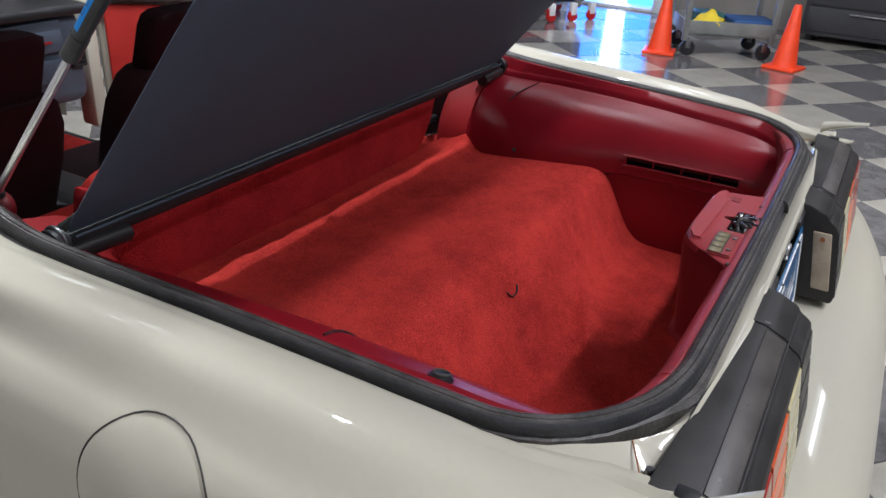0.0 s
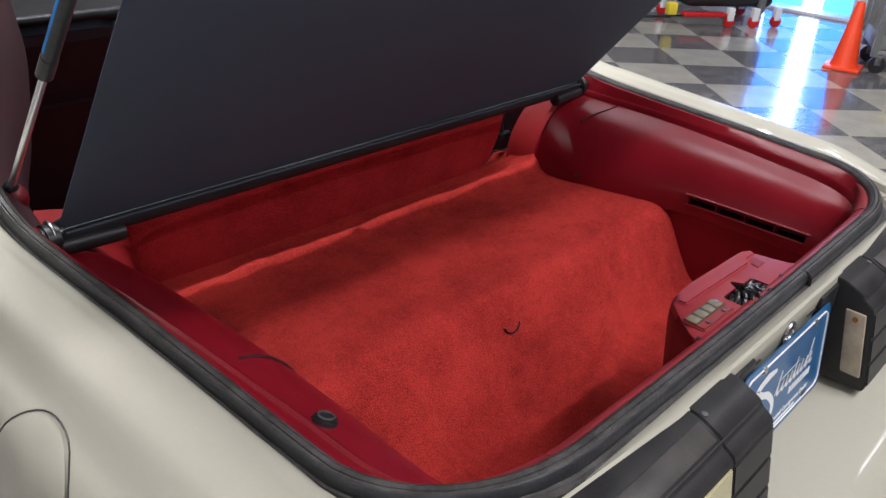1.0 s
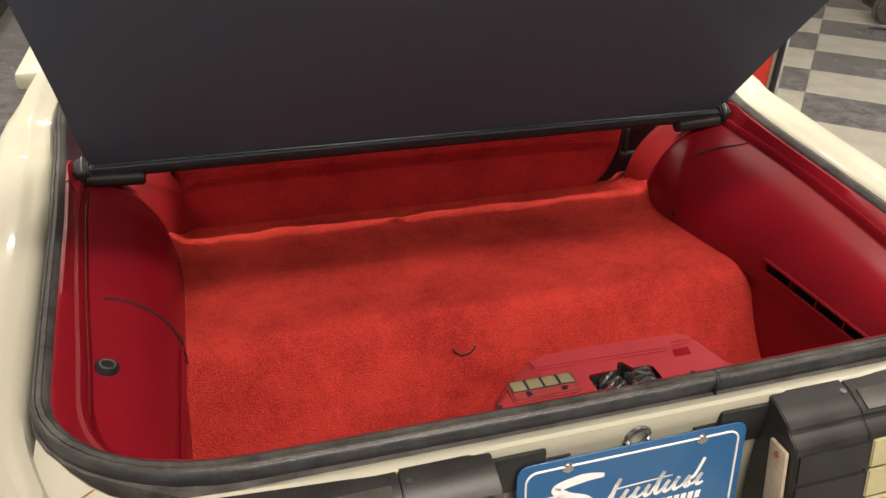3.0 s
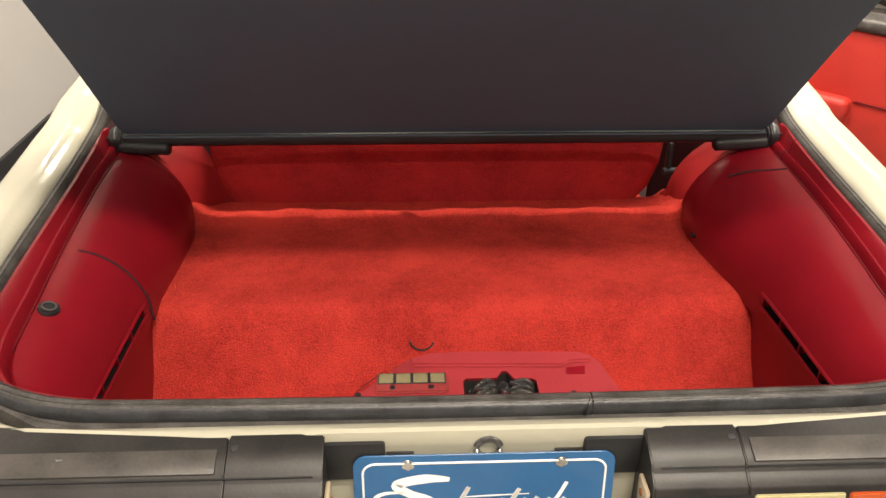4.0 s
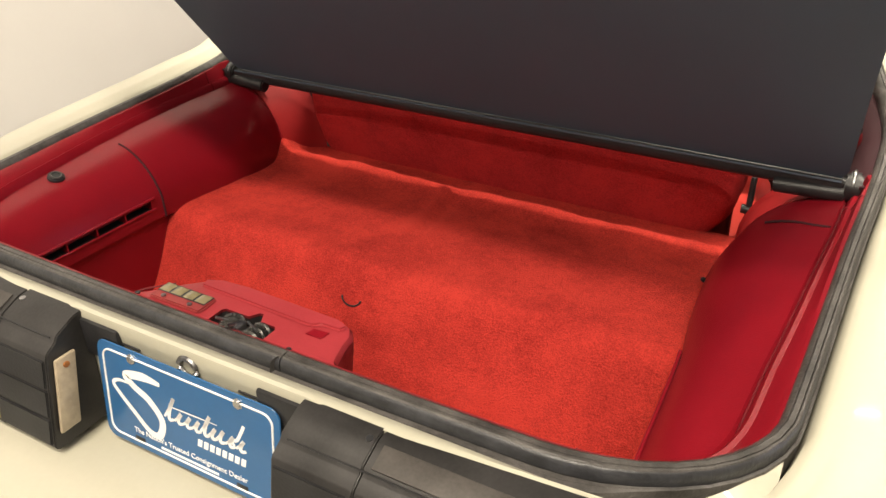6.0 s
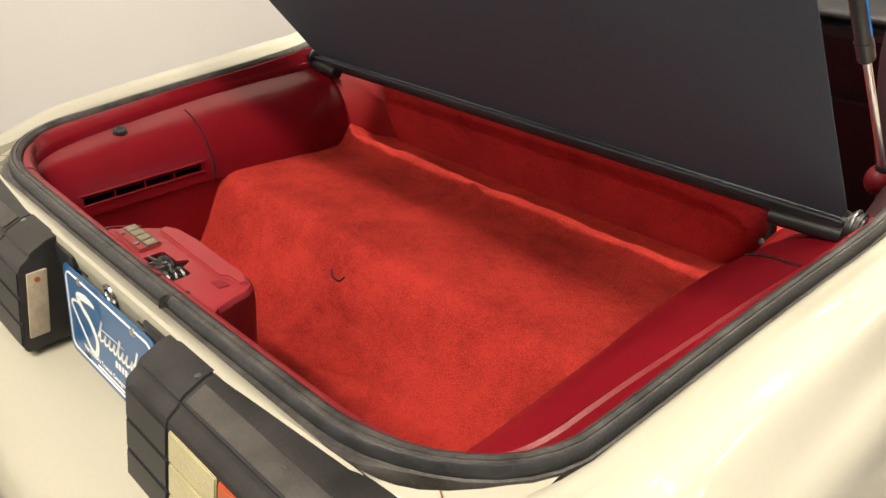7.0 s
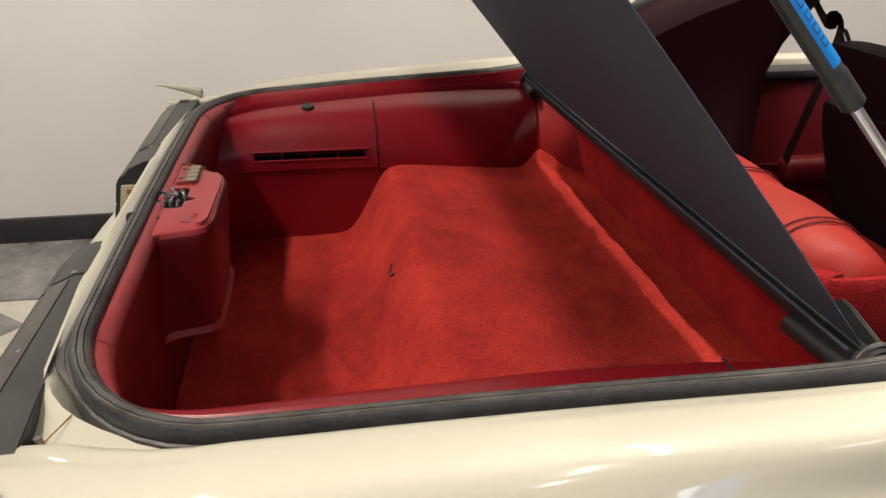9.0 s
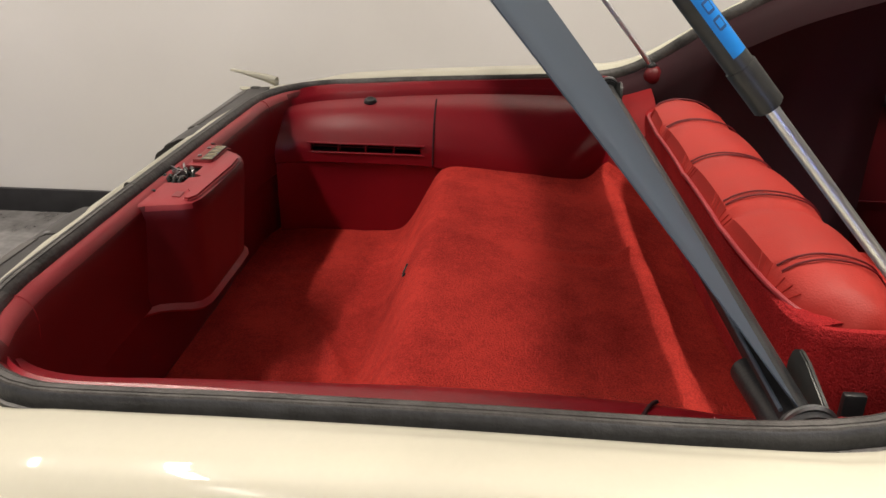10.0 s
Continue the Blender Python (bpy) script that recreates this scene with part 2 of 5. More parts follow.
def sweep(path, section, up=Vector((0, 0, 1)), closed=False, bm=None):
    """A section of (side, up) offsets carried along a path; side points to the right of the way."""
    rows = []
    n = len(path)
    for i, p in enumerate(path):
        a = Vector(path[(i - 1) % n] if closed or i else path[0])
        b = Vector(path[(i + 1) % n] if closed or i < n - 1 else path[-1])
        t = (b - a).normalized()
        s = t.cross(up).normalized()
        u = s.cross(t)
        rows.append([Vector(p) + s * x + u * z for x, z in section])
    bm2 = grid_mesh(rows, close_u=closed, close_v=True)
    if not closed:
        bm2.faces.new([v for v in bm2.verts][: len(section)])
        bm2.verts.ensure_lookup_table()
        bm2.faces.new([bm2.verts[len(rows) * len(section) - len(section) + k] for k in range(len(section))])
    return join(bm, bm2)


def tube(path, r, n=10, bm=None, closed=False):
    return sweep(path, [(r * math.cos(2 * math.pi * k / n), r * math.sin(2 * math.pi * k / n)) for k in range(n)], closed=closed, bm=bm)


def prism(outline, z0, z1, bevel=0.0, seg=2, m=None, bm=None):
    """An upright block over an outline of (x, y)."""
    bm2 = bmesh.new()
    f = bm2.faces.new([bm2.verts.new((x, y, z0)) for x, y in outline])
    top = bmesh.ops.extrude_face_region(bm2, geom=[f])
    bmesh.ops.translate(bm2, vec=(0, 0, z1 - z0), verts=[v for v in top["geom"] if isinstance(v, bmesh.types.BMVert)])
    bmesh.ops.recalc_face_normals(bm2, faces=bm2.faces)
    if bevel:
        bmesh.ops.bevel(bm2, geom=list(bm2.edges), offset=bevel, segments=seg, affect="EDGES")
    if m:
        bmesh.ops.transform(bm2, matrix=m, verts=bm2.verts)
    return join(bm, bm2)


def lerp(table, y):
    """A smooth curve through a short table of (position, value)."""
    if y <= table[0][0]:
        return table[0][1]
    if y >= table[-1][0]:
        return table[-1][1]
    n = len(table)
    i = next(k for k in range(n - 1) if y <= table[k + 1][0])
    (a, p), (b, q) = table[i], table[i + 1]

    def slope(k):
        if k == 0 or k == n - 1:
            j = min(k, n - 2)
            return (table[j + 1][1] - table[j][1]) / (table[j + 1][0] - table[j][0])
        l = (table[k][1] - table[k - 1][1]) / (table[k][0] - table[k - 1][0])
        r = (table[k + 1][1] - table[k][1]) / (table[k + 1][0] - table[k][0])
        return 0.0 if l * r <= 0 else 2 * l * r / (l + r)

    h = b - a
    t = (y - a) / h
    return p * (2 * t ** 3 - 3 * t * t + 1) + slope(i) * h * (t ** 3 - 2 * t * t + t) + q * (3 * t * t - 2 * t ** 3) + slope(i + 1) * h * (t ** 3 - t * t)


def spline(points, n=6):
    """Points along a smooth line through the given ones."""
    pts = [Vector(p) for p in points]
    out = []
    for i in range(len(pts) - 1):
        p0, p1, p2, p3 = pts[max(i - 1, 0)], pts[i], pts[i + 1], pts[min(i + 2, len(pts) - 1)]
        for k in range(n):
            t = k / n
            out.append(0.5 * (2 * p1 + (p2 - p0) * t + (2 * p0 - 5 * p1 + 4 * p2 - p3) * t * t + (3 * p1 - p0 - 3 * p2 + p3) * t ** 3))
    out.append(pts[-1])
    return out


def steps(a, b, n):
    return [a + (b - a) * k / n for k in range(n + 1)]


# ---- the showroom ----
WALL_X = -1.80
TILE = 0.486
TURN_FLOOR = -42.2
CEILING_Z = 4.4


def showroom():
    bm = bmesh.new()
    box(-2.0, 11.0, -7.0, 9.0, -0.12, -0.012, bm=bm)
    floor = tagged(part("floor", bm, GROUT), "glossy checkerboard floor of light and dark tiles", "floor", kind="structure")
    box_me = {}
    for name, mat in (("tile_light", TILE_L), ("tile_dark", TILE_D)):
        b = box(-TILE / 2 + 0.0012, TILE / 2 - 0.0012, -TILE / 2 + 0.0012, TILE / 2 - 0.0012, -0.012, 0.0, bevel=0.0015, seg=1)
        me = bpy.data.meshes.new(name)
        b.to_mesh(me)
        b.free()
        me.materials.append(mat)
        box_me[name] = me
    th = radians(TURN_FLOOR)
    spots = []
    for i in range(-60, 60):
        for j in range(-60, 60):
            u, v = (i + 0.5) * TILE, (j + 0.5) * TILE
            x, y = OFF[0] + math.cos(th) * u - math.sin(th) * v, OFF[1] + math.sin(th) * u + math.cos(th) * v
            if -1.7 < x < 10.6 and -6.6 < y < 8.6:
                near = (1.0 < x < 7.5 and -0.5 < y < 5.0) or (x < -0.9 and -2.5 < y < 0.8)
                spots.append((0 if near else 1, math.hypot(x - 2, y - 1), x, y, (i + j) % 2))
    spots.sort()
    rest = {0: bmesh.new(), 1: bmesh.new()}
    for k, (_, _, x, y, dark) in enumerate(spots):
        if k < 290:
            ob = new("tile", box_me["tile_dark" if dark else "tile_light"])
            ob.parent = floor
            ob.matrix_local = pose(x, y, random.uniform(-0.0006, 0.0006), random.uniform(-0.08, 0.08), random.uniform(-0.08, 0.08), TURN_FLOOR)
        else:
            box(-TILE / 2 + 0.0012, TILE / 2 - 0.0012, -TILE / 2 + 0.0012, TILE / 2 - 0.0012, -0.01, 0.0, m=pose(x, y, 0, 0, 0, TURN_FLOOR), bm=rest[dark])
    for dark, b in rest.items():
        ob = part("far_tiles", b, TILE_D if dark else TILE_L, floor, smooth=False)
        ob["kind"] = "stuff"
    tagged(part("wall_west", box(WALL_X - 0.2, WALL_X, -7.0, 9.0, 0, CEILING_Z), WALLP), "plain off-white painted showroom wall", "wall", kind="structure")
    tagged(part("baseboard", box(WALL_X, WALL_X + 0.02, -6.98, 8.98, 0, 0.105, bevel=0.004), BLACK), "black rubber baseboard along the wall", "baseboard", kind="structure")
    tagged(part("wall_south", box(-2.0, 11.0, -7.2, -7.0, 0, CEILING_Z), DARKWALL2), "plain unseen wall, toned dark to cut bounce light", "wall", kind="structure")
    tagged(part("wall_north", box(-2.0, 11.0, 9.0, 9.2, 0, CEILING_Z), DARKWALL2), "plain unseen wall, toned dark to cut bounce light", "wall", kind="structure")
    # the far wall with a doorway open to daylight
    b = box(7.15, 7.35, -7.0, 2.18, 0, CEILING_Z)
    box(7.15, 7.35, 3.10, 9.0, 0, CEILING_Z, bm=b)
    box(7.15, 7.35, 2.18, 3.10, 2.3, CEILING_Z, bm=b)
    tagged(part("wall_east", b, DARKWALL2), "darker painted far wall with an open doorway", "wall", kind="structure")
    tagged(part("backdrop", box(8.6, 8.65, 0.9, 4.7, 0.0, 2.9), DAY), "bright bluish daylight outside the doorway", "daylight", kind="structure")
    b = box(7.10, 7.15, 2.06, 2.18, 0, 2.40, bevel=0.005)
    box(7.10, 7.15, 3.10, 3.18, 0, 2.40, bevel=0.005, bm=b)
    box(7.10, 7.15, 2.18, 3.10, 2.3, 2.40, bevel=0.005, bm=b)
    box(7.12, 7.36, 2.18, 3.10, 0.0, 0.03, bevel=0.005, bm=b)
    tagged(part("door_frame", b, WHITE), "white frame of the open doorway", "door frame", kind="structure")
    tagged(part("door_leaf", box(7.37, 7.41, 2.18, 2.54, 0.02, 2.28, bevel=0.004), PANE_BLUE), "translucent bluish door leaf beside the bright gap", "door", kind="structure")
    tagged(part("door_leaf", box(7.37, 7.41, 2.74, 3.10, 0.02, 2.28, bevel=0.004), PANE_BLUE), "translucent bluish door leaf beside the bright gap", "door", kind="structure")
    tagged(part("ceiling", box(-2.0, 11.0, -7.0, 9.0, CEILING_Z, CEILING_Z + 0.2), CEIL), "plain grey ceiling, unseen, toned for its bounce light", "ceiling", kind="structure")
    b = box(WALL_X + 0.021, -1.28, -6.98, 8.98, 0.0, 0.005)
    tagged(part("floor_border", b, TILE_D), "dark speckled floor border along the wall", "floor", kind="structure")
    made = None
    for lx, ly in LAMPS:
        if made is None:
            lamp = empty("ceiling_light")
            b = box(-0.62, 0.62, -0.31, 0.31, 0.0, 0.06, bevel=0.004)
            part("frame", b, WHITE, lamp)
            part("diffuser", box(-0.59, 0.59, -0.28, 0.28, -0.004, 0.002), TUBE, lamp, "glowing white diffuser")
            lamp.location = (lx, ly, CEILING_Z - 0.06)
            made = tagged(lamp, "unseen white ceiling light panel with a glowing diffuser", "ceiling light", "showroom ceiling lights")
        else:
            copy_thing(made, pose(lx, ly, CEILING_Z - 0.06))


def traffic_cone(x, y, turn, h=0.48):
    c = empty("traffic_cone", x, y, 0)
    c.rotation_euler = (0, 0, radians(turn))
    prof = [(0.100, 0.024), (0.090, 0.05), (0.029, h - 0.01), (0.024, h), (0.016, h), (0.022, h - 0.02), (0.08, 0.05)]
    rows = [[(r * math.cos(2 * math.pi * k / 28), r * math.sin(2 * math.pi * k / 28), z) for k in range(28)] for r, z in prof]
    part("cone_body", grid_mesh(rows, close_v=True), ORANGE, c)
    part("base", box(-0.125, 0.125, -0.125, 0.125, 0.0, 0.025, bevel=0.007), ORANGE, c)
    return tagged(c, "plain bright orange traffic cone standing on the checkered floor", "traffic cone", "traffic cones")


def utility_cart(x, y, turn):
    c = empty("utility_cart", x, y, 0)
    c.rotation_euler = (0, 0, radians(turn))
    L, W = 0.36, 0.24
    for z in (0.17, 0.78):
        b = box(-L, L, -W, W, z, z + 0.02, bevel=0.004)
        box(-L, L, -W, -W + 0.02, z, z + 0.11, bevel=0.004, bm=b)
        box(-L, L, W - 0.02, W, z, z + 0.11, bevel=0.004, bm=b)
        box(-L, -L + 0.02, -W, W, z, z + 0.11, bevel=0.004, bm=b)
        box(L - 0.02, L, -W, W, z, z + 0.11, bevel=0.004, bm=b)
        part("tray", b, GREY, c)
    for sx in (-1, 1):
        for sy in (-1, 1):
            part("post", box(sx * (L - 0.02) - 0.022, sx * (L - 0.02) + 0.022, sy * (W - 0.02) - 0.022, sy * (W - 0.02) + 0.022, 0.12, 0.9, bevel=0.005), GREY, c)
            w = part("caster", cyl((sx * (L - 0.06), sy * (W - 0.04) - 0.018, 0.06), (sx * (L - 0.06), sy * (W - 0.04) + 0.018, 0.06), 0.06, bevel=0.008), BLACK, c, "black rubber caster")
            part("fork", box(sx * (L - 0.06) - 0.02, sx * (L - 0.06) + 0.02, sy * (W - 0.04) - 0.028, sy * (W - 0.04) + 0.028, 0.06, 0.13, bevel=0.004), STEEL, w)
    return tagged(c, "grey steel utility cart on casters with two trays", "cart")


def shop_cloth(x, y, z):
    rows = []
    for i in range(13):
        rows.append([])
        for j in range(13):
            u, v = (i / 12 - 0.5) * 0.24, (j / 12 - 0.5) * 0.22
            d = math.hypot(u, v)
            rows[-1].append((x + u, y + v, z + 0.07 * math.exp(-(d / 0.06) ** 2) + 0.03 * noise.noise(Vector((u * 18, v * 18, 2))) - 0.5 * max(0, d - 0.09)))
    return tagged(part("shop_cloth", grid_mesh(rows, thick=0.004), YELLOW), "crumpled bright yellow cloth lying on the cart", "cloth")


def tool_case(x, y, z, turn, w, d, h, mat, label):
    c = empty("tool_case", x, y, z)
    c.rotation_euler = (0, 0, radians(turn))
    part("case_body", box(-w, w, -d, d, 0, h * 0.6, bevel=0.012), mat, c)
    part("lid", box(-w, w, -d, d, h * 0.62, h, bevel=0.012), mat, c)
    part("handle", tube([(-0.06, -d, h * 0.5), (-0.06, -d - 0.03, h * 0.5), (0.06, -d - 0.03, h * 0.5), (0.06, -d, h * 0.5)], 0.008, 8), BLACK, c)
    return tagged(c, label, "tool case")


def shop_machine(x, y, turn):
    """Low wheeled shop unit with a red tray."""
    c = empty("shop_machine", x, y, 0)
    c.rotation_euler = (0, 0, radians(turn))
    part("tub", box(-0.42, 0.42, -0.25, 0.25, 0.16, 0.62, bevel=0.06, seg=4), BLACK, c, "black rounded body")
    part("tray", box(-0.46, -0.05, -0.32, -0.22, 0.09, 0.125, bevel=0.012), REDP, c, "red tray")
    part("block", box(-0.60, -0.52, -0.29, -0.21, 0.10, 0.20, bevel=0.01), YELLOW, c, "yellow end block")
    part("post", box(0.26, 0.32, -0.28, -0.22, 0.12, 0.9, bevel=0.008), GREY, c)
    for px, py in ((-0.02, -0.30), (0.22, -0.30), (0.46, -0.26), (0.4, 0.25), (-0.4, 0.25)):
        w = part("caster", cyl((px, py - 0.02, 0.05), (px, py + 0.02, 0.05), 0.05, n=20, bevel=0.006), REDP, c, "red caster wheel")
        part("fork", box(px - 0.03, px + 0.03, py - 0.028, py + 0.028, 0.06, 0.17, bevel=0.005), WHITE, w)
    return tagged(c, "black wheeled shop machine with red tray and casters", "machine")


def floor_cable():
    path = spline([(4.3, 4.1, 0.006), (4.85, 3.85, 0.006), (5.15, 3.80, 0.006), (5.02, 3.55, 0.006), (5.25, 3.40, 0.006), (5.45, 3.55, 0.012), (5.25, 3.75, 0.012), (5.6, 3.42, 0.006), (6.3, 3.1, 0.006)], 10)
    c = part("power_cable", tube(path, 0.008, 8), BLACK)
    part("plug_box", box(5.16, 5.42, 3.68, 3.76, 0.0, 0.05, bevel=0.01), BLACK, c)
    return tagged(c, "black power cable looped on the floor", "cable")


def dolly(x, y, turn):
    c = empty("wheel_dolly", x, y, 0)
    c.rotation_euler = (0, 0, radians(turn))
    for s in (-0.25, 0.35):
        w = part("wheel", cyl((s, -0.035, 0.115), (s, 0.035, 0.115), 0.115, n=28, bevel=0.02), RUBBER, c, "black dolly wheel")
        part("hub_cap", cyl((s, -0.045, 0.115), (s, 0.045, 0.115), 0.035, n=16, bevel=0.004), STEEL, w)
    part("frame", box(-0.35, 0.9, -0.02, 0.25, 0.10, 0.16, bevel=0.01), BLACK, c)
    part("tank", cyl((-0.2, 0.14, 0.36), (0.8, 0.14, 0.36), 0.19, n=28, bevel=0.03), GREY, c, "grey tank")
    return tagged(c, "grey tank on a black two-wheeled dolly", "dolly")


def wooden_cabinet(x, y):
    c = empty("wooden_cabinet", x, y, 0)
    part("carcass", box(-0.45, 0.45, -0.24, 0.24, 0.05, 0.38, bevel=0.006), WOOD, c)
    part("top", box(-0.47, 0.47, -0.26, 0.26, 0.385, 0.41, bevel=0.006), WOOD, c)
    part("plinth", box(-0.42, 0.42, -0.21, 0.21, 0.0, 0.05), BLACK, c)
    for k in (-1, 1):
        d = part("cabinet_door", box(k * 0.22 - 0.21, k * 0.22 + 0.21, -0.256, -0.242, 0.07, 0.365, bevel=0.004), WOOD, c)
        part("handle", box(k * 0.05 - 0.006, k * 0.05 + 0.006, -0.272, -0.256, 0.19, 0.27, bevel=0.003), STEEL, d)
    return tagged(c, "low brown wooden cabinet on the showroom floor", "cabinet")


def tool_chest(x, y):
    c = empty("tool_chest", x, y, 0)
    part("body", box(0.0, 0.36, -0.62, 0.62, 0.06, 1.02, bevel=0.01), DARKWALL, c)
    for k in range(4):
        d = part("drawer", box(-0.014, -0.001, -0.58, 0.58, 0.10 + 0.225 * k, 0.305 + 0.225 * k, bevel=0.004), DARKWALL, c)
        part("handle", box(-0.032, -0.014, -0.25, 0.25, 0.265 + 0.225 * k, 0.280 + 0.225 * k, bevel=0.003), STEEL, d)
    for s in (-1, 1):
        part("caster", cyl((0.16, s * 0.5 - 0.02, 0.03), (0.16, s * 0.5 + 0.02, 0.03), 0.03, n=16), BLACK, c)
    return tagged(c, "tall black steel tool chest with drawers against the wall", "tool chest")


# ---- the car ----
# x to the car's right, y to its front, z up; the plate's bolts stand at y = 0
def strip_side(y):
    """Half width of the hatch opening along the rubber strip."""
    return lerp([(0.06, 0.662), (0.3, 0.6775), (0.6, 0.6950), (0.88, 0.714), (0.955, 0.716), (1.0, 0.702), (1.06, 0.665), (1.12, 0.634), (1.25, 0.58), (1.5, 0.52)], y)


def rim_z(y):
    return lerp([(0.0, 0.822), (0.2, 0.8265), (0.3, 0.831), (0.37, 0.835), (0.45, 0.8385), (0.54, 0.842), (0.64, 0.8455), (0.75, 0.850), (0.82, 0.855), (0.88, 0.865), (0.955, 0.897), (1.0, 0.929), (1.06, 0.98), (1.12, 1.025), (1.25, 1.10), (1.5, 1.19)], y)


def opening_path(inset=0.0, y_front=1.48, n_corner=10):
    """The line of the opening from the left front round the rear to the right front."""
    r = 0.20
    pts = []
    for y in steps(y_front, 0.03 + r, 40):
        pts.append(Vector((-strip_side(y) + inset, y, rim_z(y))))
    w = strip_side(0.03 + r) - inset
    y0 = 0.049 + inset
    for k in range(1, n_corner):
        a = math.pi / 2 * k / n_corner
        c = math.cos(a), math.sin(a)
        y = y0 + (0.03 + r - y0) * (1 - c[1])
        pts.append(Vector((-(w - r * 1.15 * (1 - c[0])), y, rim_z(y))))
    half = [p.copy() for p in pts]
    x1 = -half[-1].x
    mid = []
    for k in range(15):
        x = -x1 + 2 * x1 * (k + 0.5) / 15
        mid.append(Vector((x, y0 - 0.005 * (1 - (x / x1) ** 2), rim_z(y0))))
    return half + mid + [Vector((-p.x, p.y, p.z)) for p in reversed(half)]


def quarter_section(y):
    """Cross-section of the right rear quarter, from the rubber strip outwards and down."""
    s, z = strip_side(y), rim_z(y)
    s = s - lerp([(-0.1, 0.034), (0.06, 0.030), (0.13, 0.012), (0.2, 0.0), (2, 0.0)], y)
    w = lerp([(-0.1, 0.868), (0.0, 0.872), (0.3, 0.876), (0.8, 0.885), (1.6, 0.885)], y)
    top = z - lerp([(-0.1, 0.020), (0.0, 0.014), (0.2, 0.006), (0.8, 0.0), (1.2, 0.0)], y)
    low = lerp([(-0.1, 0.826), (-0.03, 0.820), (0.02, 0.817), (0.2, 0.822), (0.8, 0.846), (1.5, 0.86)], y)
    # the shoulder swells above the strip between the tail and the pillar
    k = lerp([(0.04, 0.0), (0.14, 0.40), (0.25, 1.0), (0.78, 1.0), (0.90, 0.5), (1.05, 0.0)], y)
    sec = [(s + 0.004, z - 0.05), (s + 0.010, z - 0.022), (s + 0.013, z - 0.0145 + 0.0075 * k), (s + 0.020, z - 0.0125 + 0.0130 * k), (s + 0.028, z - 0.0120 + 0.0155 * k), (s + 0.036, min(z - 0.011, top - 0.007) + 0.0160 * k), (s + 0.042, top - 0.005 + 0.0155 * k),
            (s + 0.050, top - 0.003 + 0.0145 * k), (s + 0.072, top - 0.008 + 0.0210 * k), (s + 0.100, min(top - 0.016, low + max(0.0, top - low) * 0.40) + 0.0200 * k), (w - 0.062, low - 0.036), (w - 0.042, low - 0.058), (w - 0.027, low - 0.085), (w - 0.014, low - 0.145),
            (w - 0.006, low - 0.22), (w, low - 0.32), (w - 0.012, low - 0.46), (w - 0.03, 0.20)]
    return sec[:8] + [(p.x, p.z) for p in spline([(x, 0, z) for x, z in sec[8:]], 4)]


def quarter_panel(car, side):
    ys = [-0.034, -0.024, -0.012, 0.0, 0.04, 0.08, 0.12, 0.16] + steps(0.2, 1.5, 40)
    rows = []
    for y in ys:
        row = []
        for x, z in quarter_section(y):
            # the tail end overhangs at the top and draws forward below
            k = 1.0 if y > 0.02 else max(0.0, min(1.0, (z - 0.775) / 0.035)) ** 1.5
            row.append((side * x, 0.02 + (y - 0.02) * k if y < 0.02 else y, z))
        rows.append(row)
    q = part("quarter_panel", grid_mesh(rows, thick=0.004), PAINT, car, "cream-white painted rear quarter panel")
    if side < 0:
        # round fuel door on the flank
        def on(y, z):
            sec = quarter_section(y)
            for (xa, za), (xb, zb) in zip(sec[8:], sec[9:]):
                if zb <= z <= za:
                    return -(xa + (xb - xa) * (z - za) / (zb - za))
            return -0.9
        rows = []
        for r in (0.0, 0.05, 0.085, 0.093, 0.0945):
            rows.append([(on(0.497 + r * math.cos(a), 0.703 + r * 0.98 * math.sin(a)) - (0.003 if r < 0.09 else 0.0005 if r > 0.094 else 0.0025), 0.497 + r * math.cos(a), 0.703 + r * 0.98 * math.sin(a)) for a in steps(0, 2 * math.pi, 40)[:-1]])
        part("fuel_door", grid_mesh(rows[:4], close_v=True), PAINT, q, "round cream-white fuel door")
        ring = [(on(0.497 + 0.0955 * math.cos(a), 0.703 + 0.0945 * math.sin(a)) - 0.0005, 0.497 + 0.0955 * math.cos(a), 0.703 + 0.0945 * math.sin(a)) for a in steps(0, 2 * math.pi, 48)[:-1]]
        part("fuel_door_gap", tube(ring, 0.0011, 6, closed=True), LAMP_BLACK, q, "dark gap round the fuel door")
        part("fuel_door_notch", ball((on(0.416, 0.642) - 0.001, 0.416, 0.642), 0.010, 0.3, 1.2, 0.8), BLACK, q, "dark finger notch of the fuel door")
    return q


def tail_blade(car, side):
    """Thin painted ear that sweeps up over the end of the lamp."""
    rows = []
    for k in steps(0, 1, 12):
        y = 0.040 - 0.094 * k
        xc, w = 0.722 - 0.058 * k, 0.020 - 0.009 * k
        z, th = 0.822 + 0.029 * k ** 0.8, 0.020 * (1 - k) ** 1.2 + 0.004
        rows.append([(side * (xc + w * math.cos(a)), y, z - th / 2 + th / 2 * math.sin(a)) for a in steps(0, 2 * math.pi, 12)[:-1]])
    b = grid_mesh(rows, close_v=True)
    b.verts.ensure_lookup_table()
    b.faces.new([b.verts[len(rows) * 12 - 12 + k] for k in range(12)])
    return part("tail_blade", b, PAINT, car, "cream-white painted ear at the tail corner")


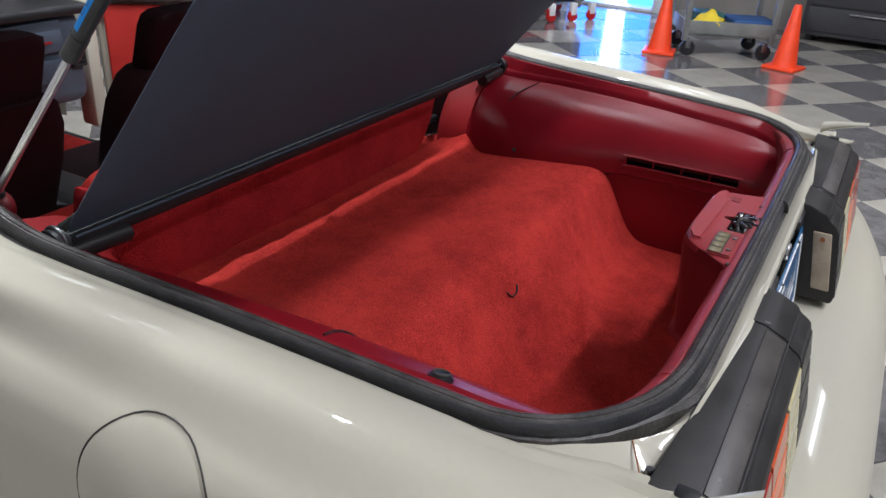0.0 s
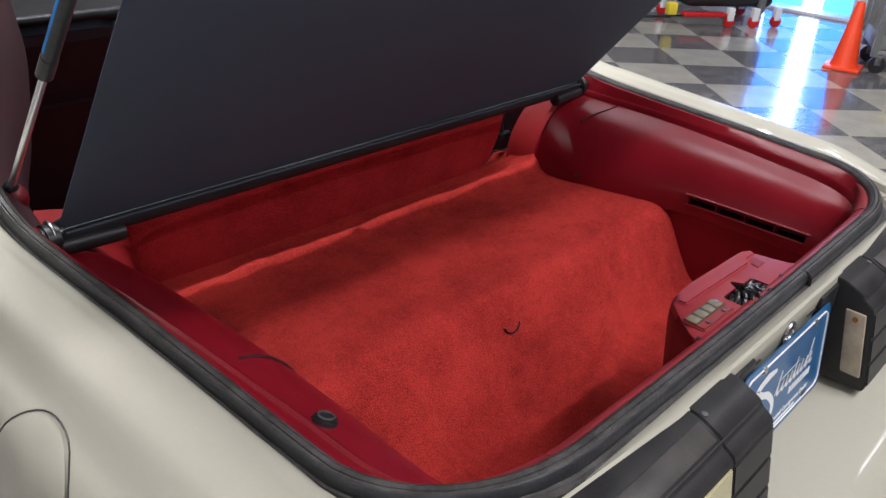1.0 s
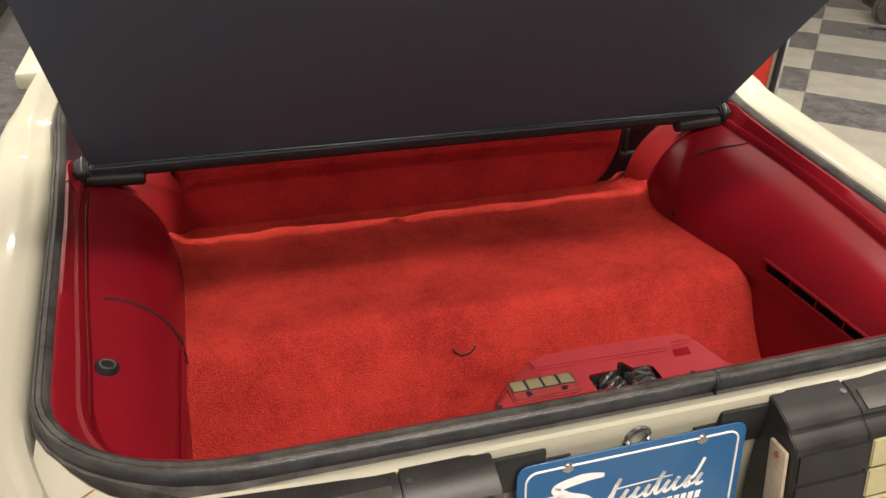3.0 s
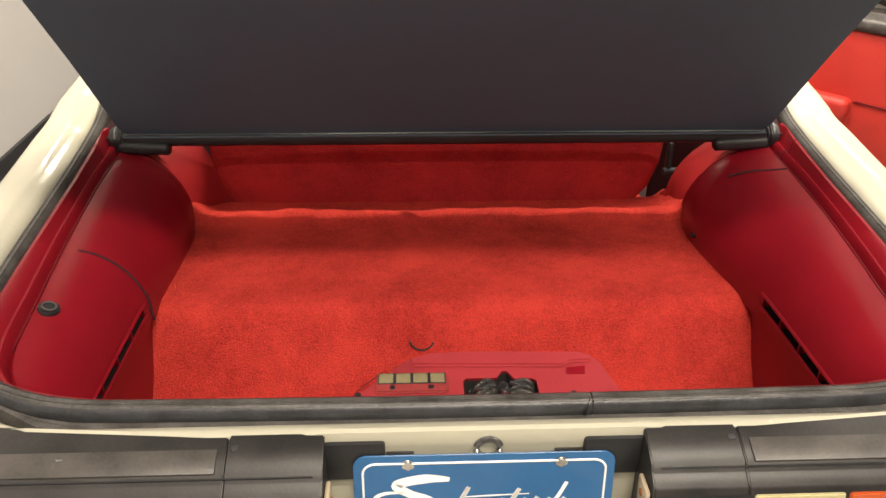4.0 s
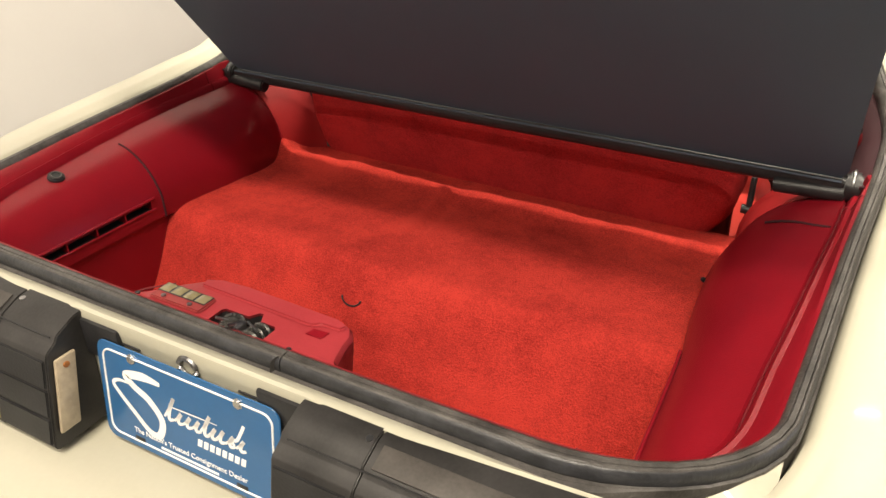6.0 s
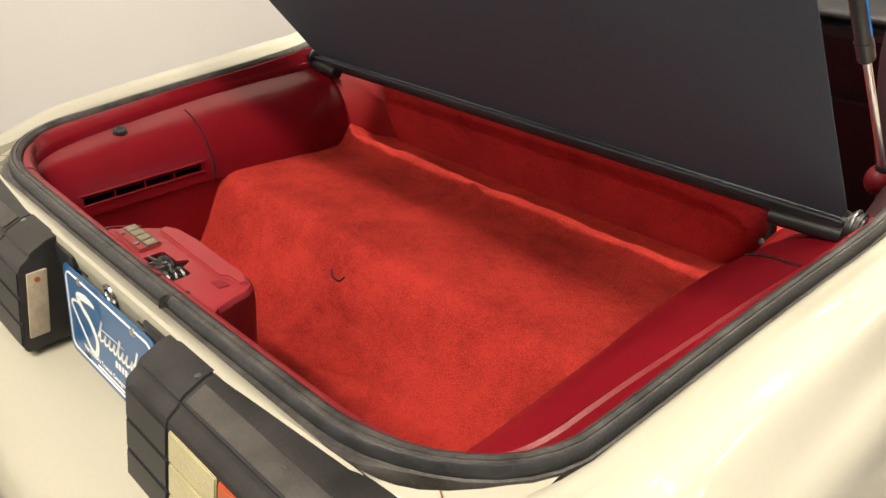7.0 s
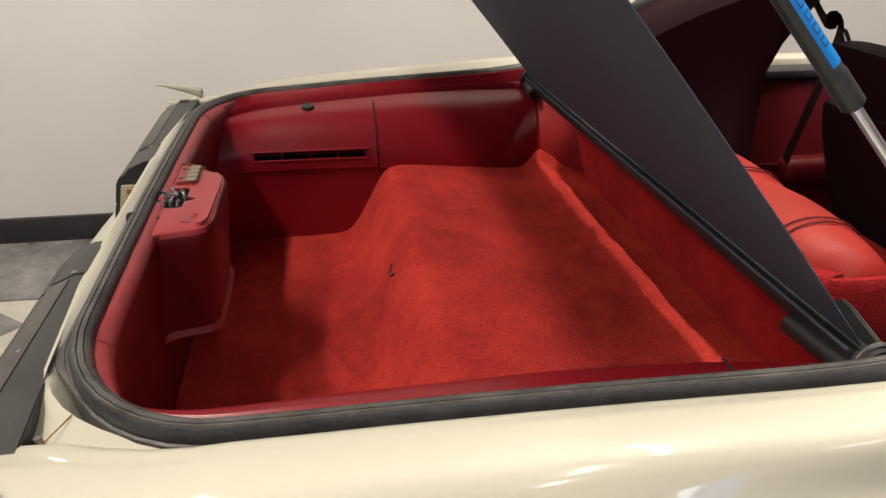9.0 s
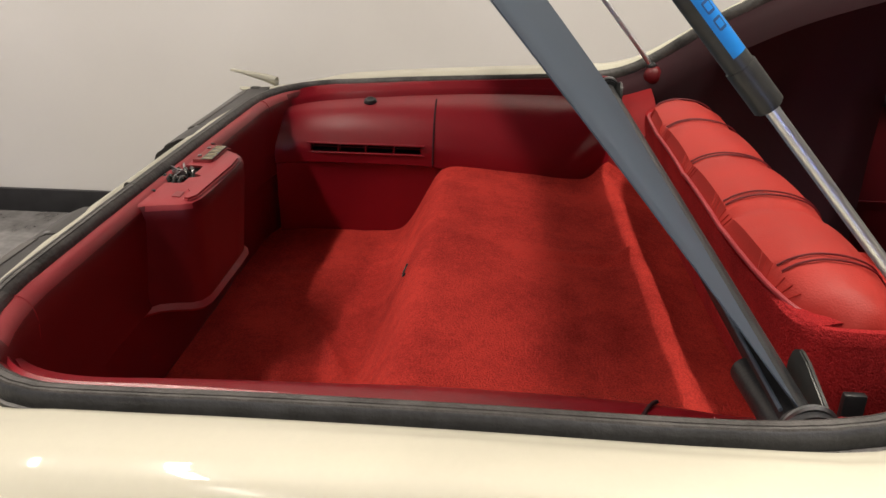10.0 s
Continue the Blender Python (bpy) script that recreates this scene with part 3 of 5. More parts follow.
def tail_panel(car):
    """White sheet metal between the rubber strip and the lamps."""
    rows = []
    for x in steps(-0.668, 0.668, 64):
        a = abs(x)
        yb = 0.030 if a < 0.50 else 0.030 + 0.14 * min(1, (a - 0.50) / 0.168) ** 2.2
        k = max(0.0, min(1.0, (a - 0.53) / 0.07))
        k = k * k * (3 - 2 * k)
        ye = 0.010 + 0.075 * max(0.0, a - 0.32)
        zb, ze = rim_z(yb) - 0.013 - 0.005 * k, (0.813 if a < 0.19 else 0.8105) - 0.024 * k
        rows.append([(x, yb + 0.03, zb - 0.04), (x, yb + 0.008, zb - 0.008), (x, yb, zb), (x, ye + (yb - ye) * 0.55, (zb + ze) / 2 + 0.002), (x, ye + 0.006, ze + 0.002), (x, ye + 0.001, ze), (x, ye - 0.001, ze - 0.010), (x, 0.011, 0.790), (x, 0.013, 0.77), (x, 0.016, 0.60)])
    p = part("tail_panel", grid_mesh(rows), PAINT, car, "cream-white painted tail panel")
    for s in (-1, 1):
        part("seam", tube(spline([(s * 0.600, 0.074, 0.8062), (s * 0.615, 0.066, 0.8035), (s * 0.630, 0.058, 0.8010), (s * 0.645, 0.050, 0.7985)], 6), 0.0008, 5), RUST, p, "rusty hairline seam in the paint")
        part("stud", cyl((s * 0.624, 0.048, 0.788), (s * 0.624, 0.048, 0.8005), 0.0050, n=14, bevel=0.001), STEEL, p, "small bare metal stud")
        part("corner_bracket", box(s * 0.650 - 0.009, s * 0.650 + 0.009, -0.004, 0.018, 0.800, 0.8118, bevel=0.002), BLACK, p, "black corner bracket")
    for s in (-1, 1):
        part("panel_slit", box(s * 0.098 - 0.016, s * 0.098 + 0.016, 0.009, 0.0165, 0.7805, 0.7825, bevel=0.0006), BLACK, p, "thin dark slit beside the lock")
    return p


def bumper(car):
    rows = []
    for x in steps(-0.86, 0.86, 36):
        k = abs(x) / 0.86
        d = -0.192 + 0.09 * k ** 3.2
        rows.append([(x, 0.03, 0.622), (x, -0.06, 0.622), (x, d + 0.06, 0.612), (x, d + 0.025, 0.598), (x, d + 0.006, 0.57), (x, d, 0.53), (x, d + 0.004, 0.44), (x, d + 0.03, 0.34), (x, d + 0.09, 0.25), (x, 0.0, 0.25)])
    return part("bumper", grid_mesh(rows), PAINT, car, "smooth cream-white painted rear bumper cover")


def tail_lamp(car, side):
    """A black lamp housing with three rows of lens blocks."""
    x0, x1 = 0.183, 0.660
    # profile in y, z seen from the end
    prof = [(0.0175, 0.8112), (-0.002, 0.8092), (-0.032, 0.796), (-0.036, 0.789), (-0.040, 0.786), (-0.050, 0.780), (-0.054, 0.774), (-0.078, 0.642), (-0.074, 0.634), (0.008, 0.634)]
    cap_end = 0.290
    b = None
    for a0, a1, lift in ((x0, cap_end - 0.0006, 0.0006), (cap_end + 0.0006, x1, 0.0)):
        bm2 = bmesh.new()
        vs = [[bm2.verts.new((side * x, y + (0.026 if x == x1 and j in (0, len(prof) - 1) else 0.0), z + lift)) for j, (y, z) in enumerate(prof)] for x in (a0, a1)]
        n = len(prof)
        for i in range(n):
            bm2.faces.new((vs[0][i], vs[0][(i + 1) % n], vs[1][(i + 1) % n], vs[1][i]))
        bm2.faces.new(vs[0])
        bm2.faces.new(list(reversed(vs[1])))
        bmesh.ops.recalc_face_normals(bm2, faces=bm2.faces)
        bmesh.ops.bevel(bm2, geom=[e for e in bm2.edges], offset=0.0015, segments=2, affect="EDGES")
        b = join(b, bm2)
    lamp = part("tail_lamp", b, LAMP_BLACK, car, "weathered black tail lamp housing with lens blocks")
    # the cover plate on top, with a sunken rear edge
    b = box(cap_end + 0.010, x1 - 0.02, -0.033, -0.004, -0.001, 0.003, bevel=0.0012)
    tilt = Matrix.Translation((0, -0.018, 0.8015)) @ Matrix.Rotation(radians(21.5), 4, "X") @ Matrix.Translation((0, 0.0185, 0))
    bmesh.ops.transform(b, matrix=tilt, verts=b.verts)
    if side < 0:
        bmesh.ops.scale(b, vec=(-1, 1, 1), verts=b.verts)
    part("cover_plate", b, PLATE_GREY, lamp, "greyed flat lamp cover")
    part("panel_line", tube([(side * x, -0.0345, 0.7925) for x in steps(x0 + 0.01, x1 - 0.01, 12)], 0.0013, 5), BLACK, lamp, "dark joint along the lamp's top edge")
    for sx, sy, sz in ((0.285 - 0.004, -0.004, 0.8085), (0.470, -0.012, 0.8055), (0.610, -0.012, 0.8055)):
        b = cyl((side * sx, sy, sz - 0.003), (side * sx, sy - 0.0005, sz + 0.0012), 0.0042, n=12)
        part("screw", b, STEEL, lamp)
    # lens blocks
    fy = lambda z: -0.054 - (0.774 - z) * 0.182
    rows_z = [(0.770, 0.7300), (0.7265, 0.6865), (0.683, 0.645)]
    cols = [(x0 + 0.004, 0.292, BLACK, "dark"), (0.297, 0.400, CLEAR, "clear"), (0.405, 0.515, AMBER, "amber"), (0.520, 0.588, SALMON, "red"), (0.592, 0.656, SALMON, "red")]
    for c0, c1, mat, tone in cols:
        for r, (zt, zb) in enumerate(rows_z):
            bm2 = bmesh.new()
            bmesh.ops.create_cube(bm2, size=1)
            for v in bm2.verts:
                x = (c0 + c1) / 2 + v.co.x * (c1 - c0)
                z = (zt + zb) / 2 + v.co.z * (zt - zb)
                v.co = Vector((side * x, fy(z) + 0.0015 + v.co.y * 0.008, z))
            bmesh.ops.recalc_face_normals(bm2, faces=bm2.faces)
            bmesh.ops.bevel(bm2, geom=list(bm2.edges), offset=0.0016, segments=2, affect="EDGES")
            m = mat
            if tone == "amber" and r > 0:
                m = SALMON_PALE
            part("lens_block", bm2, m, lamp, {"dark": "", "clear": "yellowed clear lens", "amber": "orange lens", "red": "red lens"}[tone])
    # plate light on the inner end
    b = box(side * (x0 - 0.004) - 0.003, side * (x0 - 0.004) + 0.003, -0.057, -0.026, 0.660, 0.768, bevel=0.0025)
    shear = Matrix.Identity(4)
    shear[1][2] = 0.19
    bmesh.ops.transform(b, matrix=Matrix.Translation((0, 0, 0.714)) @ shear @ Matrix.Translation((0, 0, -0.714)), verts=b.verts)
    pl = part("side_lens", b, CREAM, lamp, "aged cream side lens")
    part("lens_screw", cyl((side * (x0 - 0.0085), -0.034, 0.756), (side * (x0 - 0.0065), -0.034, 0.756), 0.0045, n=12), RUST, pl)
    # black bracket beside the plate
    b = box(side * 0.150 - 0.035, side * 0.150 + 0.035, 0.004, 0.03, 0.745, 0.802, bevel=0.004)
    part("bracket", b, BLACK, lamp)
    return lamp


def text_mesh(body, size, mat, m, parent, name, shear=0.0, depth=0.0004):
    cu = bpy.data.curves.new("tmp_text", "FONT")
    cu.body, cu.size, cu.shear, cu.extrude, cu.align_x, cu.align_y = body, size, shear, depth, "CENTER", "CENTER"
    ob = bpy.data.objects.new("tmp_text", cu)
    scene.collection.objects.link(ob)
    me = bpy.data.meshes.new_from_object(ob.evaluated_get(bpy.context.evaluated_depsgraph_get()))
    bpy.data.objects.remove(ob)
    bpy.data.curves.remove(cu)
    me.name = name
    me.materials.clear()
    me.materials.append(mat)
    o = new(name, me)
    o.parent = parent
    o.matrix_local = m
    return o


def license_plate(car):
    w, h, r = 0.305, 0.1525, 0.016
    out = []
    for cx, cz, a0 in ((w / 2 - r, h / 2 - r, 0), (-w / 2 + r, h / 2 - r, 90), (-w / 2 + r, -h / 2 + r, 180), (w / 2 - r, -h / 2 + r, 270)):
        for k in range(6):
            a = radians(a0 + 18 * k)
            out.append((cx + r * math.cos(a), cz + r * math.sin(a)))
    m = pose(0, -0.007, 0.710, 90 - 7, 0, 0)
    plate = part("license_plate", prism(out, -0.001, 0.0012, bevel=0.0006, seg=1), BLUE, car, "blue display plate with white border and lettering")
    plate.matrix_local = m
    ring = [(x * (1 - 0.011 / (w / 2)), y * (1 - 0.011 / (h / 2)), 0.0016) for x, y in out]
    part("border", tube(ring, 0.0014, 6, closed=True), WHITE, plate, "white border line")
    for x, z in ((-0.089, 0.0635), (0.089, 0.0635)):
        b = cyl((x, z, 0.0), (x, z, 0.0022), 0.0080, n=6)
        cyl((x, z, 0.002), (x, z, 0.0042), 0.0052, n=16, bm=b)
        part("bolt", b, CHROME, plate, "chrome plate bolt")
    for x in (-0.089, 0.089):
        part("slot", box(x - 0.009, x + 0.009, -0.065, -0.058, 0.0008, 0.0018, bevel=0.0004), BLACK, plate)
    # a plain white swash mark stands for the dealer's emblem
    def ribbon(points, widths, bm=None, n=8):
        sw = spline([(x, y, 0) for x, y in points], n)
        rows = []
        for i, p in enumerate(sw):
            t = (sw[min(i + 1, len(sw) - 1)] - sw[max(i - 1, 0)]).normalized()
            k = i / (len(sw) - 1) * (len(widths) - 1)
            wd = widths[int(k)] + (widths[min(int(k) + 1, len(widths) - 1)] - widths[int(k)]) * (k - int(k))
            d = Vector((-t.y, t.x, 0)) * wd
            rows.append([p + d + Vector((0, 0, 0.0018)), p - d + Vector((0, 0, 0.0018))])
        return grid_mesh(rows, bm=bm)
    b = ribbon([(-0.041, 0.0416), (-0.070, 0.0430), (-0.1025, 0.0350), (-0.088, 0.022), (-0.063, 0.010), (-0.043, -0.014), (-0.050, -0.040), (-0.068, -0.040), (-0.0915, -0.021), (-0.118, 0.002), (-0.128, 0.015), (-0.116, 0.023), (-0.092, 0.0235)],
               [0.0028, 0.0066, 0.0062, 0.0055, 0.0058, 0.0056, 0.0056, 0.0046, 0.0040, 0.0036, 0.0030, 0.0024, 0.0012])
    # a running line of slanted loops behind it, with two tall strokes
    def slant(x, y):
        return (x + 0.30 * y, y - 0.006)
    for i, (x, hgt) in enumerate(((-0.030, 0.036), (-0.013, 0.017), (0.002, 0.017), (0.017, 0.017), (0.031, 0.032), (0.044, 0.017), (0.057, 0.019), (0.073, 0.017), (0.090, 0.017))):
        ribbon([slant(x - 0.008, 0.002), slant(x - 0.002, hgt * 0.55), slant(x + 0.001, hgt), slant(x - 0.002, hgt * 0.45), slant(x + 0.001, 0.0005), slant(x + 0.008, 0.003)], [0.0016, 0.0024, 0.0027, 0.0032, 0.0027, 0.0018], bm=b, n=5)
    ribbon([slant(0.079, 0.004), slant(0.074, 0.011), slant(0.081, 0.016), slant(0.085, 0.040)], [0.0020, 0.0026, 0.0024, 0.0024], bm=b, n=5)
    ribbon([slant(-0.034, 0.021), slant(0.000, 0.0225), slant(0.046, 0.024)], [0.0008, 0.0012, 0.0006], bm=b, n=5)
    part("emblem", b, WHITE, plate, "white script emblem shape")
    for k in range(8):
        x = 0.022 + 0.0102 * k
        part("name_bar", prism([(x - 0.0046, -0.0275), (x + 0.0026, -0.0275), (x + 0.0044, -0.0165), (x - 0.0028, -0.0165)], 0.001, 0.0018), WHITE, plate, "white block of the dealer's mark")
    text_mesh("The Nation's Trusted Consignment Dealer", 0.0113, WHITE, pose(0.0, -0.0485, 0.0014), plate, "lettering")
    part("small_print", box(-0.050, 0.050, -0.0610, -0.0575, 0.001, 0.0018), WHITE, plate, "line of small white print")
    return plate


def weatherstrip(car):
    sec = [(0.016, -0.044), (0.0195, -0.040), (0.0264, -0.024), (0.0268, -0.0165), (0.0256, -0.0145), (0.0150, -0.0138), (0.0145, -0.0150), (0.0140, -0.0138), (0.0085, -0.0132), (0.0070, -0.0150), (0.0062, -0.0120), (0.0064, -0.0040), (0.0050, 0.0025), (0.0020, 0.0052), (-0.0010, 0.0054), (-0.0018, 0.0030),
           (-0.0026, 0.0056), (-0.0080, 0.0058), (-0.0088, 0.0036), (-0.0096, 0.0052), (-0.0145, 0.0020), (-0.017, -0.004), (-0.018, -0.012), (-0.014, -0.024)]
    path = opening_path(0.0)
    # the strip is cut off-centre at the rear
    cut = 0.128
    i = next(k for k, p in enumerate(path) if k > 45 and p.x > cut)
    left = path[:i] + [Vector((cut - 0.0012, path[i].y, path[i].z))]
    right = [Vector((cut + 0.0012, path[i].y, path[i].z))] + path[i:]
    def laid(path, sec):
        # the outer flange is broad at the rear and narrow along the sides
        rows = []
        for i, p in enumerate(path):
            t = (path[min(i + 1, len(path) - 1)] - path[max(i - 1, 0)]).normalized()
            s = t.cross(Vector((0, 0, 1))).normalized()
            u = s.cross(t)
            f = lerp([(0.0, 1.0), (0.48, 1.0), (0.57, 0.25), (0.9, 0.25)], abs(p.x))
            g = lerp([(0.0, 1.0), (0.48, 1.0), (0.58, 0.60), (0.9, 0.60)], abs(p.x))
            rows.append([p + s * (x if x < 0 else g * x if x < 0.009 else g * (0.009 + (x - 0.009) * f)) + u * z for x, z in sec])
        return grid_mesh(rows, close_v=True)
    b = join(laid(left, sec), laid(right, sec))
    # the flank's dark bluish reflection is put into the colour of this band
    dark = [(0.0045, -0.0135), (0.0078, -0.0130), (0.0086, -0.0085), (0.0082, -0.0030), (0.0062, 0.0022), (0.0040, 0.0036), (0.0036, 0.0)]
    d = join(laid(left, dark), laid(right, dark))
    part("strip_flank", d, STRIP_BLACK, car, "outer flank of the rubber strip, blue-black for its reflection")
    return part("weatherstrip", b, RUBBER, car, "weathered grey-black rubber strip round the hatch opening")


def side_trim(car, side):
    """Molded red vinyl side of the luggage bay with the wheelhouse bulge."""
    Y0, Y1 = 0.165, 0.425
    def section(y):
        s, z = strip_side(y), rim_z(y)
        dep = lerp([(0.05, 0.040), (0.15, 0.032), (0.30, 0.027), (0.50, 0.027), (0.65, 0.031), (0.75, 0.037), (0.85, 0.046)], y)
        xg, zg = s - lerp([(0.05, 0.046), (0.2, 0.053), (0.3, 0.052), (0.4, 0.048), (0.5, 0.045), (0.7, 0.041), (0.85, 0.043)], y), z - dep
        # the bay stands a little off the car's middle
        xin = lerp([(0.05, 0.526), (0.40, 0.522), (0.60, 0.521), (0.75, 0.526), (0.85, 0.543)] if side < 0 else [(0.05, 0.522), (0.40, 0.514), (0.60, 0.494), (0.72, 0.490), (0.85, 0.508)], y)
        zb = lerp([(0.05, 0.693), (0.40, 0.693), (0.6, 0.670), (0.85, 0.655)], y)
        pts = [(s - 0.010, z - 0.020), (s - 0.0155, z - 0.003), (s - 0.022, z - 0.004), (xg + 0.012, zg + 0.009), (xg + 0.0065, zg + 0.0115), (xg + 0.0025, zg + 0.007), (xg - 0.001, zg - 0.009), (xg - 0.006, zg - 0.003)]
        xa, za = xg - 0.008, zg - 0.008
        for k in range(1, 11):
            q = radians(9 * k)
            pts.append((xa - (xa - xin) * math.sin(q) ** 1.05, zb + (za - zb) * math.cos(q) ** 1.08))
        zt = min(zb + 0.0215, 0.7125)
        pts[-2] = (pts[-2][0], max(zt, pts[-2][1]) if y > 0.45 else zt)
        pts += [(xin - 0.001, zb - 0.018), (xin - 0.001, zb - 0.025), (xin + 0.004, zb - 0.0275), (xin + 0.008, zb - 0.030), (max(xin, 0.512) + 0.006, 0.58), (max(xin, 0.512) + 0.012, 0.47)]
        return pts
    rows = []
    ys = steps(0.085, Y0, 6) + steps(Y0, Y1, 17)[1:] + steps(Y1, 0.835, 27)[1:]
    for y in ys:
        sec = section(y)
        # the upper edge follows the rounded rear corner of the opening
        pinch = lerp([(0.085, 0.083), (0.11, 0.052), (0.13, 0.032), (0.15, 0.018), (0.17, 0.009), (0.20, 0.002), (0.23, 0.0), (0.78, 0.0), (0.835, -0.004)], y)
        rows.append([(side * (x - pinch * (1.0 if j < 8 else max(0.25, 1.0 - (j - 7) / 7))), y, z) for j, (x, z) in enumerate(sec)])
    # rounded front edge of the bulge
    sec = section(0.835)
    for d, inn in ((0.012, 0.001), (0.020, 0.004), (0.025, 0.011), (0.027, 0.022)):
        rows.append([(side * (x + inn * (0.7 if j > 6 else 0.0)), 0.835 + d, z - inn * (0.6 if j > 6 else 0.1)) for j, (x, z) in enumerate(sec)])
    sheet = grid_mesh(rows)
    # the air slot is an opening through the sheet
    sheet.faces.ensure_lookup_table()
    nv = len(rows[0]) - 1
    gone = [sheet.faces[i * nv + 16] for i in range(6, 23)]
    bmesh.ops.delete(sheet, geom=gone, context="FACES_ONLY")
    t = part("side_trim", sheet, VINYL, car, "glossy red molded vinyl side trim over the wheelhouse")
    # dark line standing for shade in the groove between ledge and bulge
    line = []
    for y in steps(0.16, 0.83, 40):
        x, z = section(y)[6]
        line.append((side * x, y, z + 0.003))
    part("groove", tube(line, 0.0017, 6), VINYL_DARK, t, "dark line for the shade in the groove")
    # upright seams of the removable cover
    for y in ((0.137, 0.452) if side < 0 else (0.722,)):
        sec = section(y)[8:20] if y < 0.6 else section(y)[7:12]
        path = spline([(side * (x - 0.0012), y + (0.0 if y < 0.6 else 0.010 * j), z) for j, (x, z) in enumerate(sec)], 4)
        part("seam", tube(path, 0.0021, 6), SHADE_AND_SEAM, t, "dark seam of the trim cover")
    # butt joint across the ledge
    joint = [(side * (x - 0.0006), 0.775, z + 0.0006) for x, z in section(0.775)[1:7]]
    part("ledge_joint", tube(spline(joint, 3), 0.0008, 6), VINYL_DARK, t, "dark red butt joint in the ledge")
    # deep air slot low on the cover, with upright fins and one level bar
    xs = lambda y: section(y)[17][0]
    lip = [(side * (xs(y) - 0.0012), y, section(y)[16][1] + 0.001) for y in steps(Y0 - 0.006, Y1 + 0.006, 10)]
    part("slot_lip", tube(lip, 0.0028, 8), VINYL, t)
    sill = [(side * (xs(y) - 0.0012), y, section(y)[17][1] - 0.0015) for y in steps(Y0 - 0.006, Y1 + 0.006, 10)]
    part("slot_sill", tube(sill, 0.0024, 8), VINYL, t)
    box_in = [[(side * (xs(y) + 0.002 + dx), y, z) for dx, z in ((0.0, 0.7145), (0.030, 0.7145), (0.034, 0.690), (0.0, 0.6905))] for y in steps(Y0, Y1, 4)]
    part("slot_shade_box", grid_mesh(box_in), RECESS_SHADE, t, "black box giving the shade behind the slot")
    for y in steps(Y0, Y1, 4):
        part("slot_fin", box(side * (xs(y) + 0.012) - 0.012, side * (xs(y) + 0.012) + 0.012, y - 0.0016, y + 0.0016, 0.6915, 0.7135), VINYL, t, smooth=False)
    bar = [(side * (xs(y) + 0.008), y, 0.7035) for y in steps(Y0, Y1, 6)]
    part("slot_bar", tube(bar, 0.0013, 6), VINYL_DARK, t)
    if side < 0:
        near = min(section(0.296)[8:], key=lambda q: abs(q[0] - 0.608))
        foot = Vector((-near[0], 0.296, near[1]))
        axis = Vector((0.335, 0.0, 0.942))
        b = cyl(foot - axis * 0.006, foot + axis * 0.0065, 0.0165, 0.0145, n=28, bevel=0.002)
        k = part("knob", b, BLACK, t, "round black fastener knob")
        top = foot + axis * 0.0073
        part("knob_ring", tube([top + Vector((0.942, 0.0, -0.335)) * (0.0095 * math.cos(a)) + Vector((0.0, 0.0095 * math.sin(a), 0.0)) for a in steps(0, 2 * math.pi, 24)[:-1]], 0.0015, 6, closed=True), RUBBER, k)
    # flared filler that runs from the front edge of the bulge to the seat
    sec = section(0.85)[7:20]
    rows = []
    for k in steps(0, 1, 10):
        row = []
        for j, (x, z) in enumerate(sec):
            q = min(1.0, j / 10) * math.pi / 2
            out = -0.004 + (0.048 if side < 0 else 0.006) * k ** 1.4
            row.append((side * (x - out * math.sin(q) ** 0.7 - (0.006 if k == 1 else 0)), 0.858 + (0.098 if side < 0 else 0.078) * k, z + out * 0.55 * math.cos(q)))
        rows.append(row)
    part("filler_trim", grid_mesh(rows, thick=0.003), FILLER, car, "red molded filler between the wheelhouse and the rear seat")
    if side > 0:
        part("trim_pin", cyl((0.496, 0.708, 0.668), (0.484, 0.704, 0.676), 0.0042, n=12, bevel=0.001), BLACK, t, "small dark trim pin")
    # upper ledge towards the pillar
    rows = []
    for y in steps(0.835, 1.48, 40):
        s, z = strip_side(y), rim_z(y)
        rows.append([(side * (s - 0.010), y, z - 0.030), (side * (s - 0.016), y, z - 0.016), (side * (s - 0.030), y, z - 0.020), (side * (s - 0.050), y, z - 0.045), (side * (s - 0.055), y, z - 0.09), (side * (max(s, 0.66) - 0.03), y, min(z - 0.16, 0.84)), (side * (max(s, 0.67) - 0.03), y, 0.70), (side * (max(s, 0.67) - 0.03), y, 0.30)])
    part("pillar_trim", grid_mesh(rows, thick=0.003), SHADE_AND_SEAM, car, "red pillar trim panel, darkened for shade")
    return t


